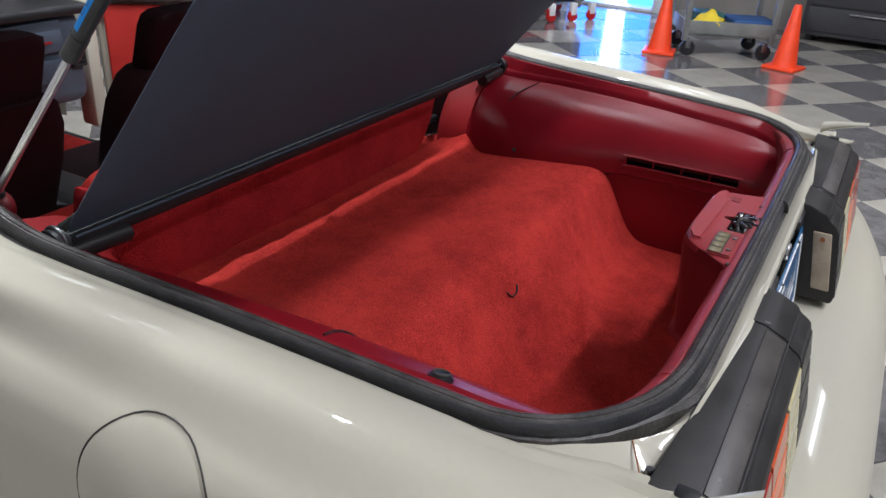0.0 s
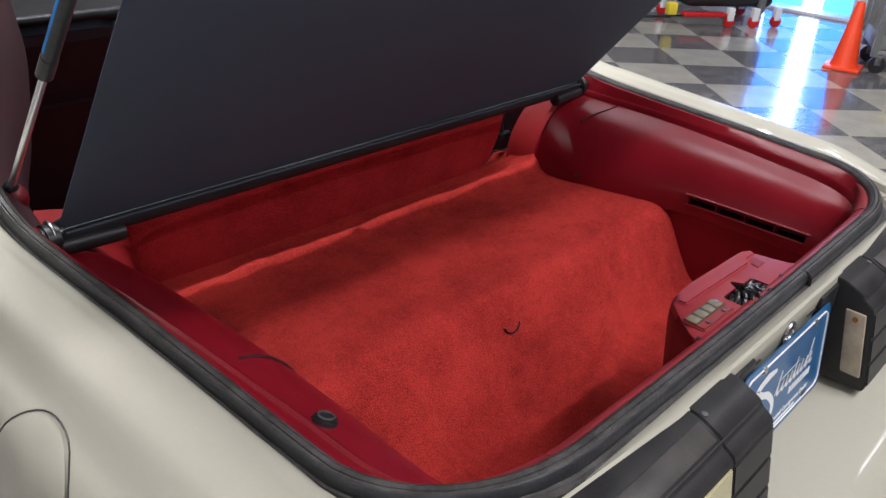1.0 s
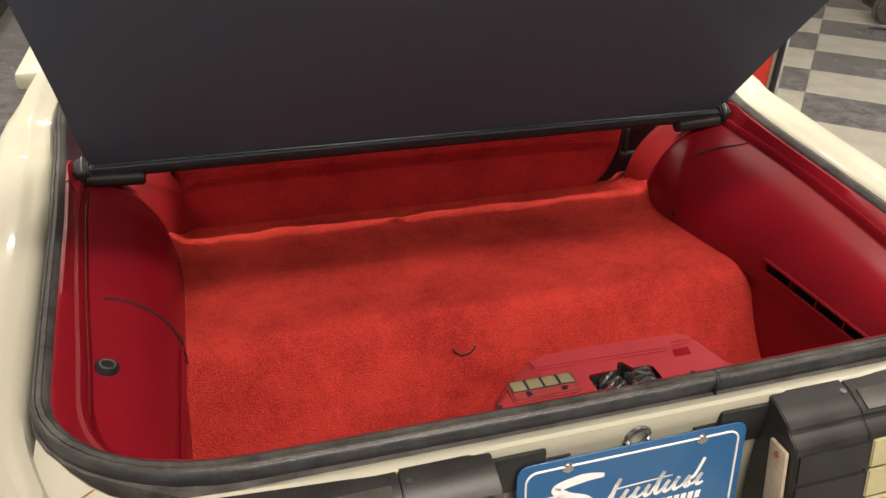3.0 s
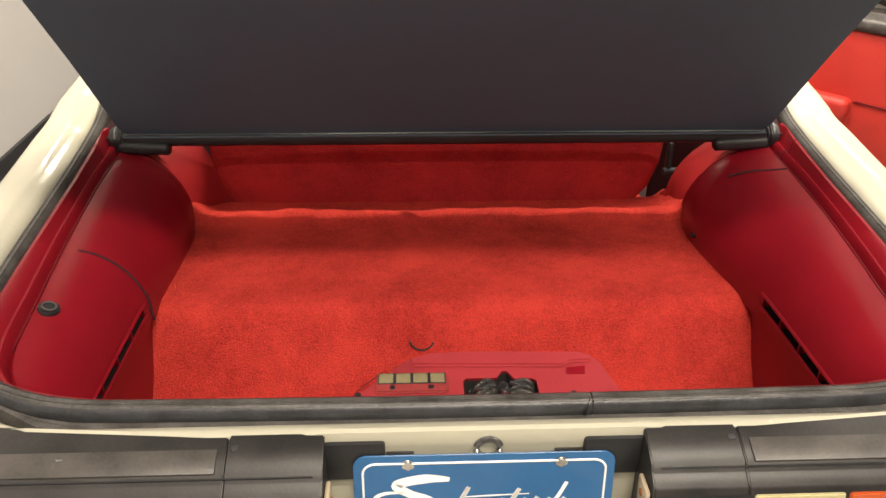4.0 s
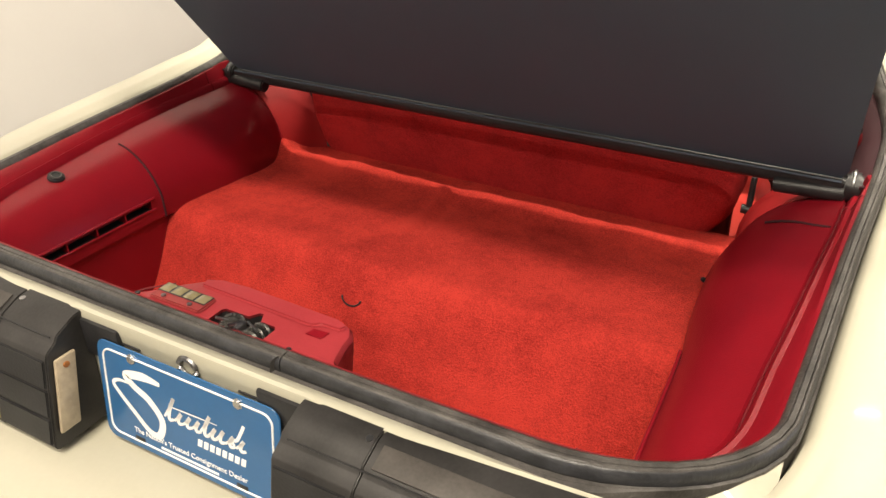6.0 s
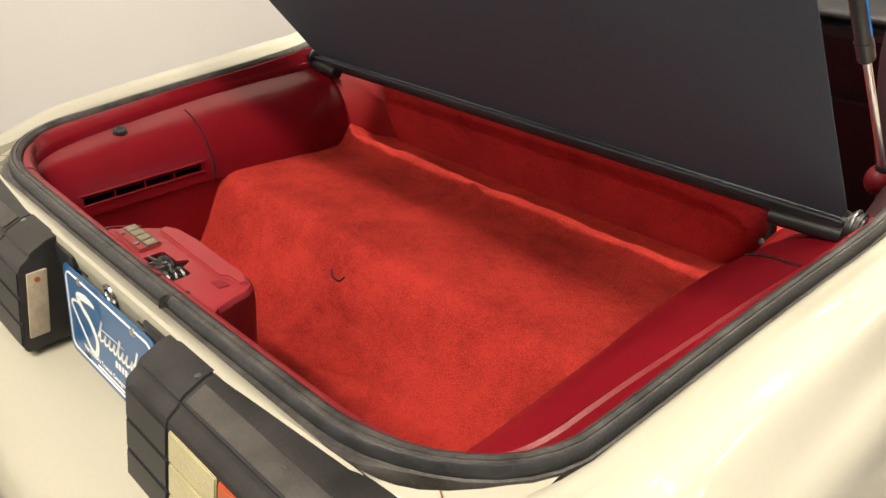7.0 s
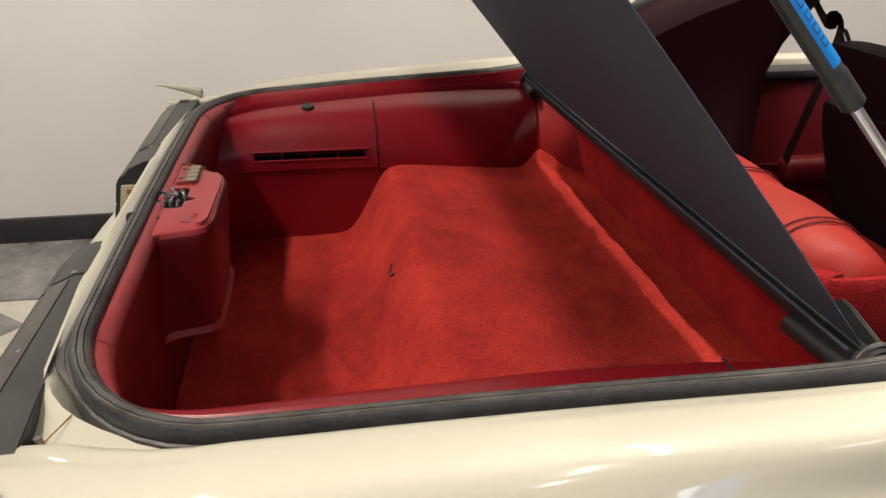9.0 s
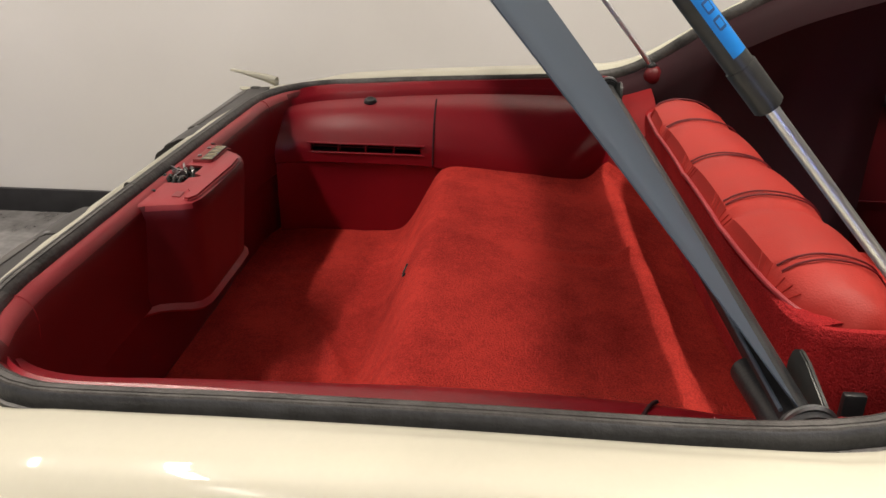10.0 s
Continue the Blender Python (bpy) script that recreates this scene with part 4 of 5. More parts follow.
def rear_trim(car):
    path = opening_path(0.0)
    i0 = next(k for k, p in enumerate(path) if p.y < 0.165)
    seg = path[i0:len(path) - i0]
    lip = [(-0.008, -0.020), (-0.012, -0.008), (-0.020, -0.006), (-0.029, -0.010), (-0.036, -0.020), (-0.039, -0.036), (-0.037, -0.060), (-0.031, -0.115), (-0.025, -0.165), (-0.027, -0.183), (-0.022, -0.188), (-0.016, -0.182), (-0.020, -0.11), (-0.024, -0.05), (-0.018, -0.03)]
    rows = []
    for k, p in enumerate(seg):
        way = (seg[min(k + 1, len(seg) - 1)] - seg[max(k - 1, 0)]).normalized()
        right = way.cross(Vector((0, 0, 1))).normalized()
        f = lerp([(0.0, 1.0), (0.50, 1.0), (0.57, 0.80), (0.62, 0.45), (0.67, 0.12)], abs(p.x))
        rows.append([p + right * (-0.012 + (x + 0.012) * f) + Vector((0, 0, z)) for x, z in lip])
    b = grid_mesh(rows, close_v=True)
    t = part("rear_trim", b, PALE_RED, car, "red molded trim behind the latch, rolled over at the top")
    shade_by_facing(t)
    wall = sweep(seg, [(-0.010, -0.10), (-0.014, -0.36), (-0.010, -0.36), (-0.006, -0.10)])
    for s in (-1, 1):
        j = min(range(len(seg)), key=lambda k: abs(seg[k].x - s * 0.470))
        p = seg[j]
        ring = [p + Vector((0.0, -x, z + 0.0005)) for x, z in lip[1:7]]
        part("trim_joint", tube(spline(ring, 4), 0.0009, 6), PALE_RED, t, "pale hairline joint in the trim")
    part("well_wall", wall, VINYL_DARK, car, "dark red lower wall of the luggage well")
    return t


def shade_by_facing(ob):
    """Paler red with sheen and fading on faces that look up, darker shaded red aside."""
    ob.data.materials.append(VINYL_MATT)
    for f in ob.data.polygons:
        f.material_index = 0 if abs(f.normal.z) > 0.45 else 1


def latch_console(car):
    out = [(-0.205, 0.048), (-0.172, 0.068), (-0.150, 0.088), (-0.115, 0.128), (-0.092, 0.150), (-0.066, 0.160), (-0.020, 0.163), (0.105, 0.160), (0.135, 0.158), (0.155, 0.150), (0.165, 0.135), (0.169, 0.112), (0.177, 0.085), (0.205, 0.052), (0.15, 0.045), (-0.15, 0.045)]
    b = bmesh.new()
    n = len(out)
    prof = [(1.0, 0.628, -0.014), (1.0, 0.634, -0.008), (1.0, 0.642, -0.016), (1.0, 0.785, -0.002), (1.0, 0.802, -0.002), (1.0, 0.8095, -0.006), (1.0, 0.812, -0.012)]
    cx, cy = 0.0, 0.05
    rows = []
    for _, z, grow in prof:
        row = []
        for x, y in out:
            d = Vector((x - cx, y - cy))
            d = d.normalized() * grow if d.length else d
            row.append((x + d.x, y + d.y, z))
        rows.append(row)
    grid_mesh(rows, close_v=True, bm=b)
    b.verts.ensure_lookup_table()
    tops = [v for v in b.verts if abs(v.co.z - 0.812) < 1e-5]
    # top face with the latch opening cut as a sunken box
    hole = [(-0.020, 0.060), (0.008, 0.058), (0.014, 0.050), (0.022, 0.050), (0.028, 0.058), (0.068, 0.058), (0.071, 0.062), (0.071, 0.098), (0.066, 0.102), (0.044, 0.102), (0.036, 0.117), (0.030, 0.117), (0.022, 0.104), (-0.016, 0.104), (-0.020, 0.099)]
    top_v = sorted(tops, key=lambda v: v.index)
    inner = [b.verts.new((x, y, 0.812)) for x, y in hole]
    eds = [b.edges.new((inner[k], inner[(k + 1) % len(inner)])) for k in range(len(inner))]
    rim = [e for e in b.edges if e.verts[0] in top_v and e.verts[1] in top_v]
    bmesh.ops.triangle_fill(b, use_beauty=True, edges=eds + rim)
    low = [b.verts.new((x, y, 0.775)) for x, y in hole]
    for k in range(len(hole)):
        b.faces.new((inner[k], inner[(k + 1) % len(hole)], low[(k + 1) % len(hole)], low[k]))
    b.faces.new(low)
    mid = Vector((0.025, 0.080, 0))
    liner = [[mid.lerp(Vector((x, y, 0)), 0.985) + Vector((0, 0, z)) for x, y in hole] for z in (0.8085, 0.776)]
    con = part("latch_console", b, PALE_RED, car, "red molded console over the hatch latch")
    shade_by_facing(con)
    part("latch_shade_sheet", grid_mesh(liner, close_v=True), RECESS_SHADE, con, "black sheet for the shade in the latch opening")
    # raised corner and chip
    part("console_pad", prism([(-0.084, 0.128), (0.108, 0.122), (0.118, 0.130), (0.148, 0.131), (0.151, 0.142), (0.134, 0.151), (-0.018, 0.156), (-0.062, 0.153), (-0.086, 0.143)], 0.810, 0.8165, bevel=0.003), PALE_RED, con)
    part("chip", prism([(0.110, 0.108), (0.134, 0.108), (0.137, 0.124), (0.113, 0.122)], 0.811, 0.8132, bevel=0.0008), VINYL, con, "darker red recess")
    line = spline([(-0.158, 0.060, 0.8122), (-0.148, 0.086, 0.8122), (-0.120, 0.118, 0.8122)], 6)
    part("mould_line", tube(line, 0.0011, 6), VINYL_DARK, con, "dark moulded line")
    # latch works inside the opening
    part("latch_recess", box(-0.022, 0.073, 0.048, 0.119, 0.770, 0.7795), RECESS_SHADE, con, "black floor for the shade in the latch opening")
    for x, turn in ((0.010, 18), (0.050, -10)):
        tilt = Matrix.Translation((x, 0.081, 0.798)) @ Matrix.Rotation(radians(turn), 4, "Z")
        b = cyl((0, -0.021, 0), (0, 0.022, 0), 0.0125, n=16, bevel=0.002)
        for k in range(4):
            yk = -0.018 + 0.0105 * k
            hoop = [((0.0160 - 0.0010 * abs(k - 1)) * math.cos(p), yk + 0.002 * math.sin(2 * p), 0.0165 * math.sin(p)) for p in steps(-0.3, math.pi + 0.3, 14)]
            tube(hoop, 0.0040, 8, bm=b)
        bmesh.ops.transform(b, matrix=tilt, verts=b.verts)
        part("latch_jaw", b, GLOSS_BLACK, con, "ribbed glossy black latch jaw")
    # small steel bars added for the silver glints on the latch
    for x, y, z, turn in ((0.002, 0.079, 0.817, 24), (0.046, 0.084, 0.817, -16), (0.028, 0.074, 0.8215, 60)):
        b = box(-0.010, 0.010, -0.0016, 0.0016, -0.002, 0.002, bevel=0.0008)
        bmesh.ops.transform(b, matrix=pose(x, y, z, 0, 12, turn), verts=b.verts)
        part("latch_glint_bar", b, STEEL, con, "bare steel bar added for glints")
    part("latch_bar", box(-0.014, 0.064, 0.092, 0.099, 0.786, 0.800, bevel=0.0015), GLOSS_BLACK, con)
    part("latch_cam", prism([(0.022, 0.070), (0.032, 0.068), (0.036, 0.082), (0.030, 0.092), (0.022, 0.088)], 0.800, 0.8205, bevel=0.003), STEEL, con, "steel latch cam")
    # small lamp insert
    r = [(-0.128, 0.076), (-0.040, 0.076), (-0.038, 0.080), (-0.038, 0.108), (-0.042, 0.113), (-0.124, 0.113), (-0.128, 0.108)]
    lamp = part("courtesy_lamp", prism(r, 0.811, 0.8165, bevel=0.0022), LAMP_TRIM, con, "brownish red lamp insert with olive cells")
    part("cell_recess", box(-0.125, -0.0415, 0.0905, 0.1105, 0.8164, 0.8172, bevel=0.0003), BLACK, lamp, "dark gaps between the lamp cells")
    for k in range(4):
        x = -0.1150 + 0.0211 * k
        part("lamp_cell", box(x - 0.0088, x + 0.0088, 0.0920, 0.1095, 0.8162, 0.8176, bevel=0.0005), CELL, lamp, "olive-tinted lamp cell")
    for x in (-0.107, -0.060):
        part("screw", cyl((x, 0.083, 0.815), (x, 0.083, 0.8185), 0.0035, n=10), STEEL, lamp)
    part("screw", cyl((0.113, 0.072, 0.811), (0.113, 0.072, 0.8145), 0.0035, n=10), BLACK, con)
    part("screw", cyl((-0.148, 0.075, 0.811), (-0.148, 0.075, 0.8145), 0.0035, n=10), BLACK, con)
    return con


def fold_line(x):
    """How far the carpet's folded ridge strays from a straight line."""
    return noise.noise(Vector((x * 5, 3.1, 0))) * 0.007 + noise.noise(Vector((x * 26, 7.7, 0))) * 0.0032 - 0.008 * math.exp(-((x + 0.09) / 0.02) ** 2)


def carpet(car):
    prof = [(0.99, 0.620), (0.960, 0.632), (0.930, 0.639), (0.900, 0.643), (0.880, 0.649), (0.866, 0.657), (0.856, 0.661), (0.846, 0.659), (0.836, 0.652), (0.822, 0.646), (0.800, 0.644), (0.77, 0.646), (0.70, 0.653), (0.62, 0.660), (0.55, 0.666), (0.505, 0.668), (0.480, 0.662), (0.462, 0.645), (0.446, 0.617),
            (0.428, 0.583), (0.408, 0.545), (0.390, 0.518), (0.370, 0.502), (0.340, 0.496), (0.25, 0.494), (0.16, 0.494), (0.06, 0.492)]
    fine = [(p.x, p.y) for p in spline([(a, b, 0) for a, b in prof], 5)]
    rows = []
    for x in steps(-0.555, 0.535, 150):
        row = []
        for y, z in fine:
            ridge = math.exp(-((y - 0.854) / 0.035) ** 2)
            yy = y + ridge * fold_line(x)
            zz = z + 0.0022 * noise.noise(Vector((x * 9, y * 9, 1.3))) + 0.0012 * noise.noise(Vector((x * 30, y * 30, 4.0)))
            zz += ridge * 0.004 * noise.noise(Vector((x * 22, 5.5, 0)))
            # long soft crease towards the rear
            d = x + 0.092 - 0.10 * (0.84 - y)
            zz += (0.005 * math.exp(-(d / 0.013) ** 2) - 0.005 * math.exp(-((d - 0.030) / 0.017) ** 2)) * max(0, min(1, (y - 0.60) / 0.12)) * max(0, min(1, (0.90 - y) / 0.05))
            # slack folds where the carpet drops into the well
            low = max(0.0, min(1.0, (0.50 - y) / 0.10))
            for x0, lean, hgt, wid in ((0.315, 0.30, 0.0055, 0.016), (0.245, -0.15, 0.0035, 0.012), (0.405, 0.45, 0.0045, 0.014), (-0.30, -0.2, 0.003, 0.02)):
                zz += low * hgt * math.exp(-((x - x0 - lean * (y - 0.35)) / wid) ** 2)
                yy -= low * hgt * 0.8 * math.exp(-((x - x0 - lean * (y - 0.35)) / wid) ** 2)
            # one long slack fold runs slantwise over the well, with a second across it
            for (ax, ay), (bx, by), hgt, wid in (((0.34, 0.455), (-0.12, 0.240), 0.013, 0.017), ((0.24, 0.255), (-0.02, 0.258), 0.004, 0.008), ((0.23, 0.392), (-0.05, 0.402), 0.004, 0.007), ((0.46, 0.40), (0.20, 0.30), 0.008, 0.02)):
                lx, ly = bx - ax, by - ay
                ll = math.hypot(lx, ly)
                along, off = ((x - ax) * lx + (y - ay) * ly) / ll / ll, ((x - ax) * ly - (y - ay) * lx) / ll
                off += 0.008 * noise.noise(Vector((x * 7, y * 7, hgt * 300)))
                zz += hgt * math.exp(-(off / wid) ** 2) * max(0.0, min(1.0, 4 * along, 4 * (1 - along)))
            # the edges turn up against the side trim beside the seat
            zz += 0.020 * max(0.0, min(1.0, (abs(x + 0.015) - 0.495) / 0.03)) ** 2 * max(0.0, min(1.0, (y - 0.80) / 0.06))
            row.append((x, yy, zz))
        rows.append(row)
    c = part("carpet", grid_mesh(rows), CARPET, car, "bright red cut-pile carpet with a folded ridge and a small tear")
    ring = [(-0.066 + 0.020 * math.cos(a), 0.4445 - 0.007 * math.sin(a) - 0.002, 0.6145 - 0.0135 * math.sin(a) + 0.002) for a in steps(0.1, 3.1, 16)]
    part("tear", tube(ring, 0.0017, 6), BLACK, c, "small dark curved tear")
    return c


def rear_seat(car):
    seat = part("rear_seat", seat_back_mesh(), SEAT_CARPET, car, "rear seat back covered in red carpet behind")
    rows = []
    W = 0.472
    SEAMS = (-0.40, -0.21, 0.0, 0.20, 0.40)
    cross = ((0.902, 0.826), (0.910, 0.840), (0.930, 0.851), (0.960, 0.857), (1.000, 0.853), (1.032, 0.838), (1.050, 0.81), (1.065, 0.74), (1.09, 0.62), (1.11, 0.5))

    def top(x, y, z):
        e = max(0.0, 1 - ((abs(x) / W) ** 6))
        puff = 0.013 * abs(math.sin(x / 0.235 * math.pi)) ** 0.35 * e
        shrink = 0.45 * (1 - e ** 0.5)
        return (x - 0.018, y + max(0.0, 1.04 - y) * shrink, z - (1 - e ** 0.5) * 0.018 + puff * (1.0 if z > 0.835 else 0.3))

    for x in steps(-W, W, 90):
        rows.append([top(x, y, z) for y, z in cross])
    # the cushion turns down at its ends
    for first in (True, False):
        edge = rows[0] if first else rows[-1]
        for k, (dx, dz) in enumerate(((0.010, 0.008), (0.016, 0.030), (0.018, 0.080))):
            row = [(x + (-dx if first else dx), y, z - dz) for x, y, z in edge]
            rows = [row] + rows if first else rows + [row]
    part("cushion", grid_mesh(rows, thick=0.004), SEAT_VINYL, seat, "tufted bright red vinyl seat top")
    for x0 in SEAMS:
        for dx in (-0.006, 0.006):
            path = [Vector(top(x0 + dx, y, z)) + Vector((0, 0, 0.0025)) for y, z in cross[1:7]]
            part("seam", tube(spline(path, 4), 0.0013, 6), VINYL_DARK, seat, "dark red stitched seam")
        # gathered pleats fan out from the rear end of each seam
        for j in range(-3, 4):
            if j:
                path = [Vector(top(x0 + 0.010 * j * (1 + 0.4 * k), *cross[k])) + Vector((0, 0, 0.0003)) for k in (0, 1)]
                part("pleat", tube(spline(path, 3), 0.0009, 5), SEAT_VINYL, seat, "fine gathered pleat")
    pipe = [Vector(top(x, 0.899, 0.826)) + Vector((0, 0, 0.002)) for x in steps(-W, W, 90)]
    part("piping", tube(pipe, 0.0034, 8), PALE_RED, seat, "pale red piping along the seat top")
    b = box(0.504, 0.514, 0.962, 0.986, 0.685, 0.765, bevel=0.003)
    cyl((0.496, 0.966, 0.696), (0.540, 0.968, 0.695), 0.009, n=14, bevel=0.001, bm=b)
    part("seat_catch", b, BLACK, seat, "black seat back catch")
    part("seat_base", box(-0.5, 0.5, 1.16, 1.62, 0.30, 0.52, bevel=0.05, seg=4), SEAT_VINYL, seat)
    return seat


def seat_back_mesh():
    """The carpeted shell of the seat back with rounded corners and top edge."""
    half = [(0.508, 1.05), (0.508, 1.02), (0.507, 0.995), (0.503, 0.975), (0.494, 0.955), (0.478, 0.942), (0.455, 0.936), (0.36, 0.932), (0.24, 0.930), (0.12, 0.929)]
    outline = half + [(0.0, 0.929)] + [(-x, y) for x, y in reversed(half)]
    rows = []
    for z, inn in ((0.62, 0.0), (0.66, -0.002), (0.72, 0.0), (0.78, 0.004), (0.805, 0.006), (0.818, 0.010), (0.823, 0.018), (0.822, 0.05)):
        lean = 0.016 - (z - 0.62) * 0.235
        low = max(0.0, (0.705 - z) / 0.085)
        rows.append([(x * (1 - inn * 0.6 - (0.08 if x > 0 else 0.05) * low ** 1.6) - 0.018, y + lean + inn * (0.9 if y < 0.97 else 0.0), z + (0.002 * noise.noise(Vector((x * 12, y * 12, z * 6))))) for x, y in outline])
    return grid_mesh(rows, thick=0.004)


def front_seat(car, side):
    s = empty("front_seat")
    s.parent = car
    def slab(table, d, name, mat):
        rows = []
        for z, w, y in table:
            rows.append([(side * 0.34 + w * math.copysign(abs(math.cos(a)) ** 0.35, math.cos(a)), y + d * math.copysign(abs(math.sin(a)) ** 0.5, math.sin(a)), z) for a in steps(0, 2 * math.pi, 32)[:-1]])
        b = grid_mesh(rows, close_v=True)
        b.verts.ensure_lookup_table()
        b.faces.new([b.verts[k] for k in range(32)])
        b.faces.new([b.verts[len(rows) * 32 - 32 + k] for k in range(32)])
        part(name, b, mat, s)
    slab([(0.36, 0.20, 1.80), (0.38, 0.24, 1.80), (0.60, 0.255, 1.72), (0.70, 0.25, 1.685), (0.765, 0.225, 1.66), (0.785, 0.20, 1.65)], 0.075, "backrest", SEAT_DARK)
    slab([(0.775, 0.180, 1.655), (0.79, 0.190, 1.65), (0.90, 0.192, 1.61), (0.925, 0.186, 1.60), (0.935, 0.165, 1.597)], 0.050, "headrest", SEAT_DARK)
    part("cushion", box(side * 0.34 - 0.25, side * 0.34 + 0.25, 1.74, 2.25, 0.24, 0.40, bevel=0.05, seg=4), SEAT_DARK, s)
    part("belt_guide", tube(spline([(side * 0.34 + side * 0.18, 1.605, 0.925), (side * 0.34 + side * 0.19, 1.600, 0.950), (side * 0.34 + side * 0.17, 1.595, 0.958), (side * 0.34 + side * 0.15, 1.597, 0.935)], 5), 0.005, 8), BLACK, s, "black belt guide")
    s["label"] = "dark red high-backed bucket seat with a belt guide"
    return s


def gas_strut(car, side):
    a, c = Vector((-0.682, 0.956, 0.881)), Vector((-0.667, 0.773, 1.095))
    if side > 0:
        a, c = Vector((0.656, 0.972, 0.885)), Vector((0.652, 0.784, 1.094))
    d = (c - a).normalized()
    g = empty("gas_strut")
    g.parent = car
    part("rod", cyl(a, c + d * 0.03, 0.0054, n=16), ROD, g, "bright chrome strut rod")
    part("collar", cyl(c - d * 0.004, c + d * 0.036, 0.0112, n=24, bevel=0.002), STRUT, g, "grey-black plastic collar")
    part("cylinder", cyl(c + d * 0.03, c + d * 0.55, 0.0102, n=24), STRUT, g, "grey-black strut cylinder")
    # paper label wrapped round half the cylinder
    u = d.cross(Vector((1, 0, 0))).normalized()
    w = Vector((1, 0, 0)) - d * d.x
    w.normalize()
    rows = []
    for v in (0.044, 0.150):
        rows.append([c + d * v + (u * math.cos(p) + w * math.sin(p)) * 0.0105 for p in steps(0.45, 1.75, 12)] if side > 0 else [c + d * v + (u * math.cos(p) - w * math.sin(p)) * 0.0105 for p in steps(0.45, 1.75, 12)])
    lb = part("sticker", grid_mesh(rows), STICKER, g, "bright blue sticker with dark print")
    for k in range(4):
        v = 0.070 + 0.014 * k
        p0 = 0.80
        for dv, dp, hv, hp in ((0, 0, 0.0045, 0.05), (0, 0.55, 0.0045, 0.05), (-0.004, 0.28, 0.001, 0.25), (0.004, 0.28, 0.001, 0.25)):
            rows = [[c + d * (v + dv + q) + (u * math.cos(p0 + dp + w2) + (w if side > 0 else -w) * math.sin(p0 + dp + w2)) * 0.0107 for w2 in (-hp, 0, hp)] for q in (-hv, hv)]
            part("print_bar", grid_mesh(rows), TOOL_BLUE, lb, "dark blue print")
    part("ball_end", ball(a, 0.011), BLACK, g)
    part("ball_cover", ball(a + Vector((-side * 0.004, 0.006, -0.022)), 0.024, 0.8, 1.0, 1.0), VINYL_MATT, g, "red plastic ball cover")
    g["label"] = "black gas strut with a chrome rod and blue sticker"
    return g


def cargo_shade(car):
    sh = empty("cargo_shade")
    sh.parent = car
    y0, z0 = 0.858, 0.826
    part("roller", cyl((-0.665, y0, z0), (0.665, y0, z0), 0.0135, n=24), BLACK, sh, "black roller tube")
    b = box(-0.66, 0.66, y0 - 0.018, y0 + 0.010, z0 - 0.006, z0 + 0.012, bevel=0.004)
    part("roller_rail", b, BLACK, sh, "black roller rail")
    for s in (-1, 1):
        b = cyl((s * 0.560 - 0.008, y0 - 0.016, z0 - 0.012), (s * 0.672 - 0.008, y0 - 0.010, z0 - 0.010), 0.0145, n=20, bevel=0.003)
        part("end_sleeve", b, BLACK, sh)
        b = cyl((s * 0.662, y0, z0), (s * 0.686, y0, z0), 0.026, n=26, bevel=0.004)
        part("end_cap", b, BLACK, sh, "black round end cap")
        cheek = [(s * 0.575 - 0.006, 0.806), (s * 0.690 - 0.006, 0.800), (s * 0.700 - 0.006, 0.818), (s * 0.690 - 0.006, 0.834), (s * 0.610 - 0.006, 0.856), (s * 0.592 - 0.006, 0.858), (s * 0.578 - 0.006, 0.850), (s * 0.572 - 0.006, 0.834)]
        b = prism(cheek if s > 0 else cheek[::-1], 0.0, 0.005, bevel=0.0015)
        bmesh.ops.transform(b, matrix=Matrix(((1, 0, 0, 0), (0, 0, 1, y0 + 0.016), (0, 1, 0, 0), (0, 0, 0, 1))), verts=b.verts)
        ck = part("end_cheek", b, STRUT, sh, "grey-black cheek plate of the roller end")
        part("rivet", cyl((s * 0.668 - 0.006, y0 + 0.019, 0.814), (s * 0.668 - 0.006, y0 + 0.0235, 0.814), 0.005, n=14, bevel=0.001), STEEL, ck)
        part("end_spring", tube([(s * 0.672, y0 + 0.022 * math.cos(p), z0 + 0.004 + 0.024 * math.sin(p)) for p in steps(0.2, 3.0, 16)], 0.0028, 6), STEEL, sh)
    rows = []
    for v in steps(0, 1, 44):
        dz = 0.005 + 0.855 * v
        y = y0 - 0.010 - 0.815 * dz - 0.03 * dz * dz - 0.10 * dz ** 3
        w = 0.662 + 0.02 * max(0, dz - 0.2) - 0.05 * math.exp(-((dz - 0.0) / 0.012) ** 2) * 0.2
        row = []
        for u in steps(-1, 1, 40):
            sag = 0.022 * (1 - u * u) * math.sin(math.pi * min(1, v * 1.3)) + 0.0015 * noise.noise(Vector((u * 2, v * 3, 0)))
            row.append((u * w, y + 0.010 + sag * 0.7, z0 + 0.010 + dz - sag * 0.7))
        rows.append(row)
    part("fabric", grid_mesh(rows, thick=0.0012), FABRIC, sh, "charcoal grey shade fabric drawn up to the open hatch")
    hem = [(u * 0.655, y0 - 0.019, z0 + 0.013) for u in steps(-1, 1, 20)]
    part("hem", tube(hem, 0.0022, 6), FABRIC, sh)
    sh["label"] = "charcoal cargo shade pulled up from its black roller"
    return sh


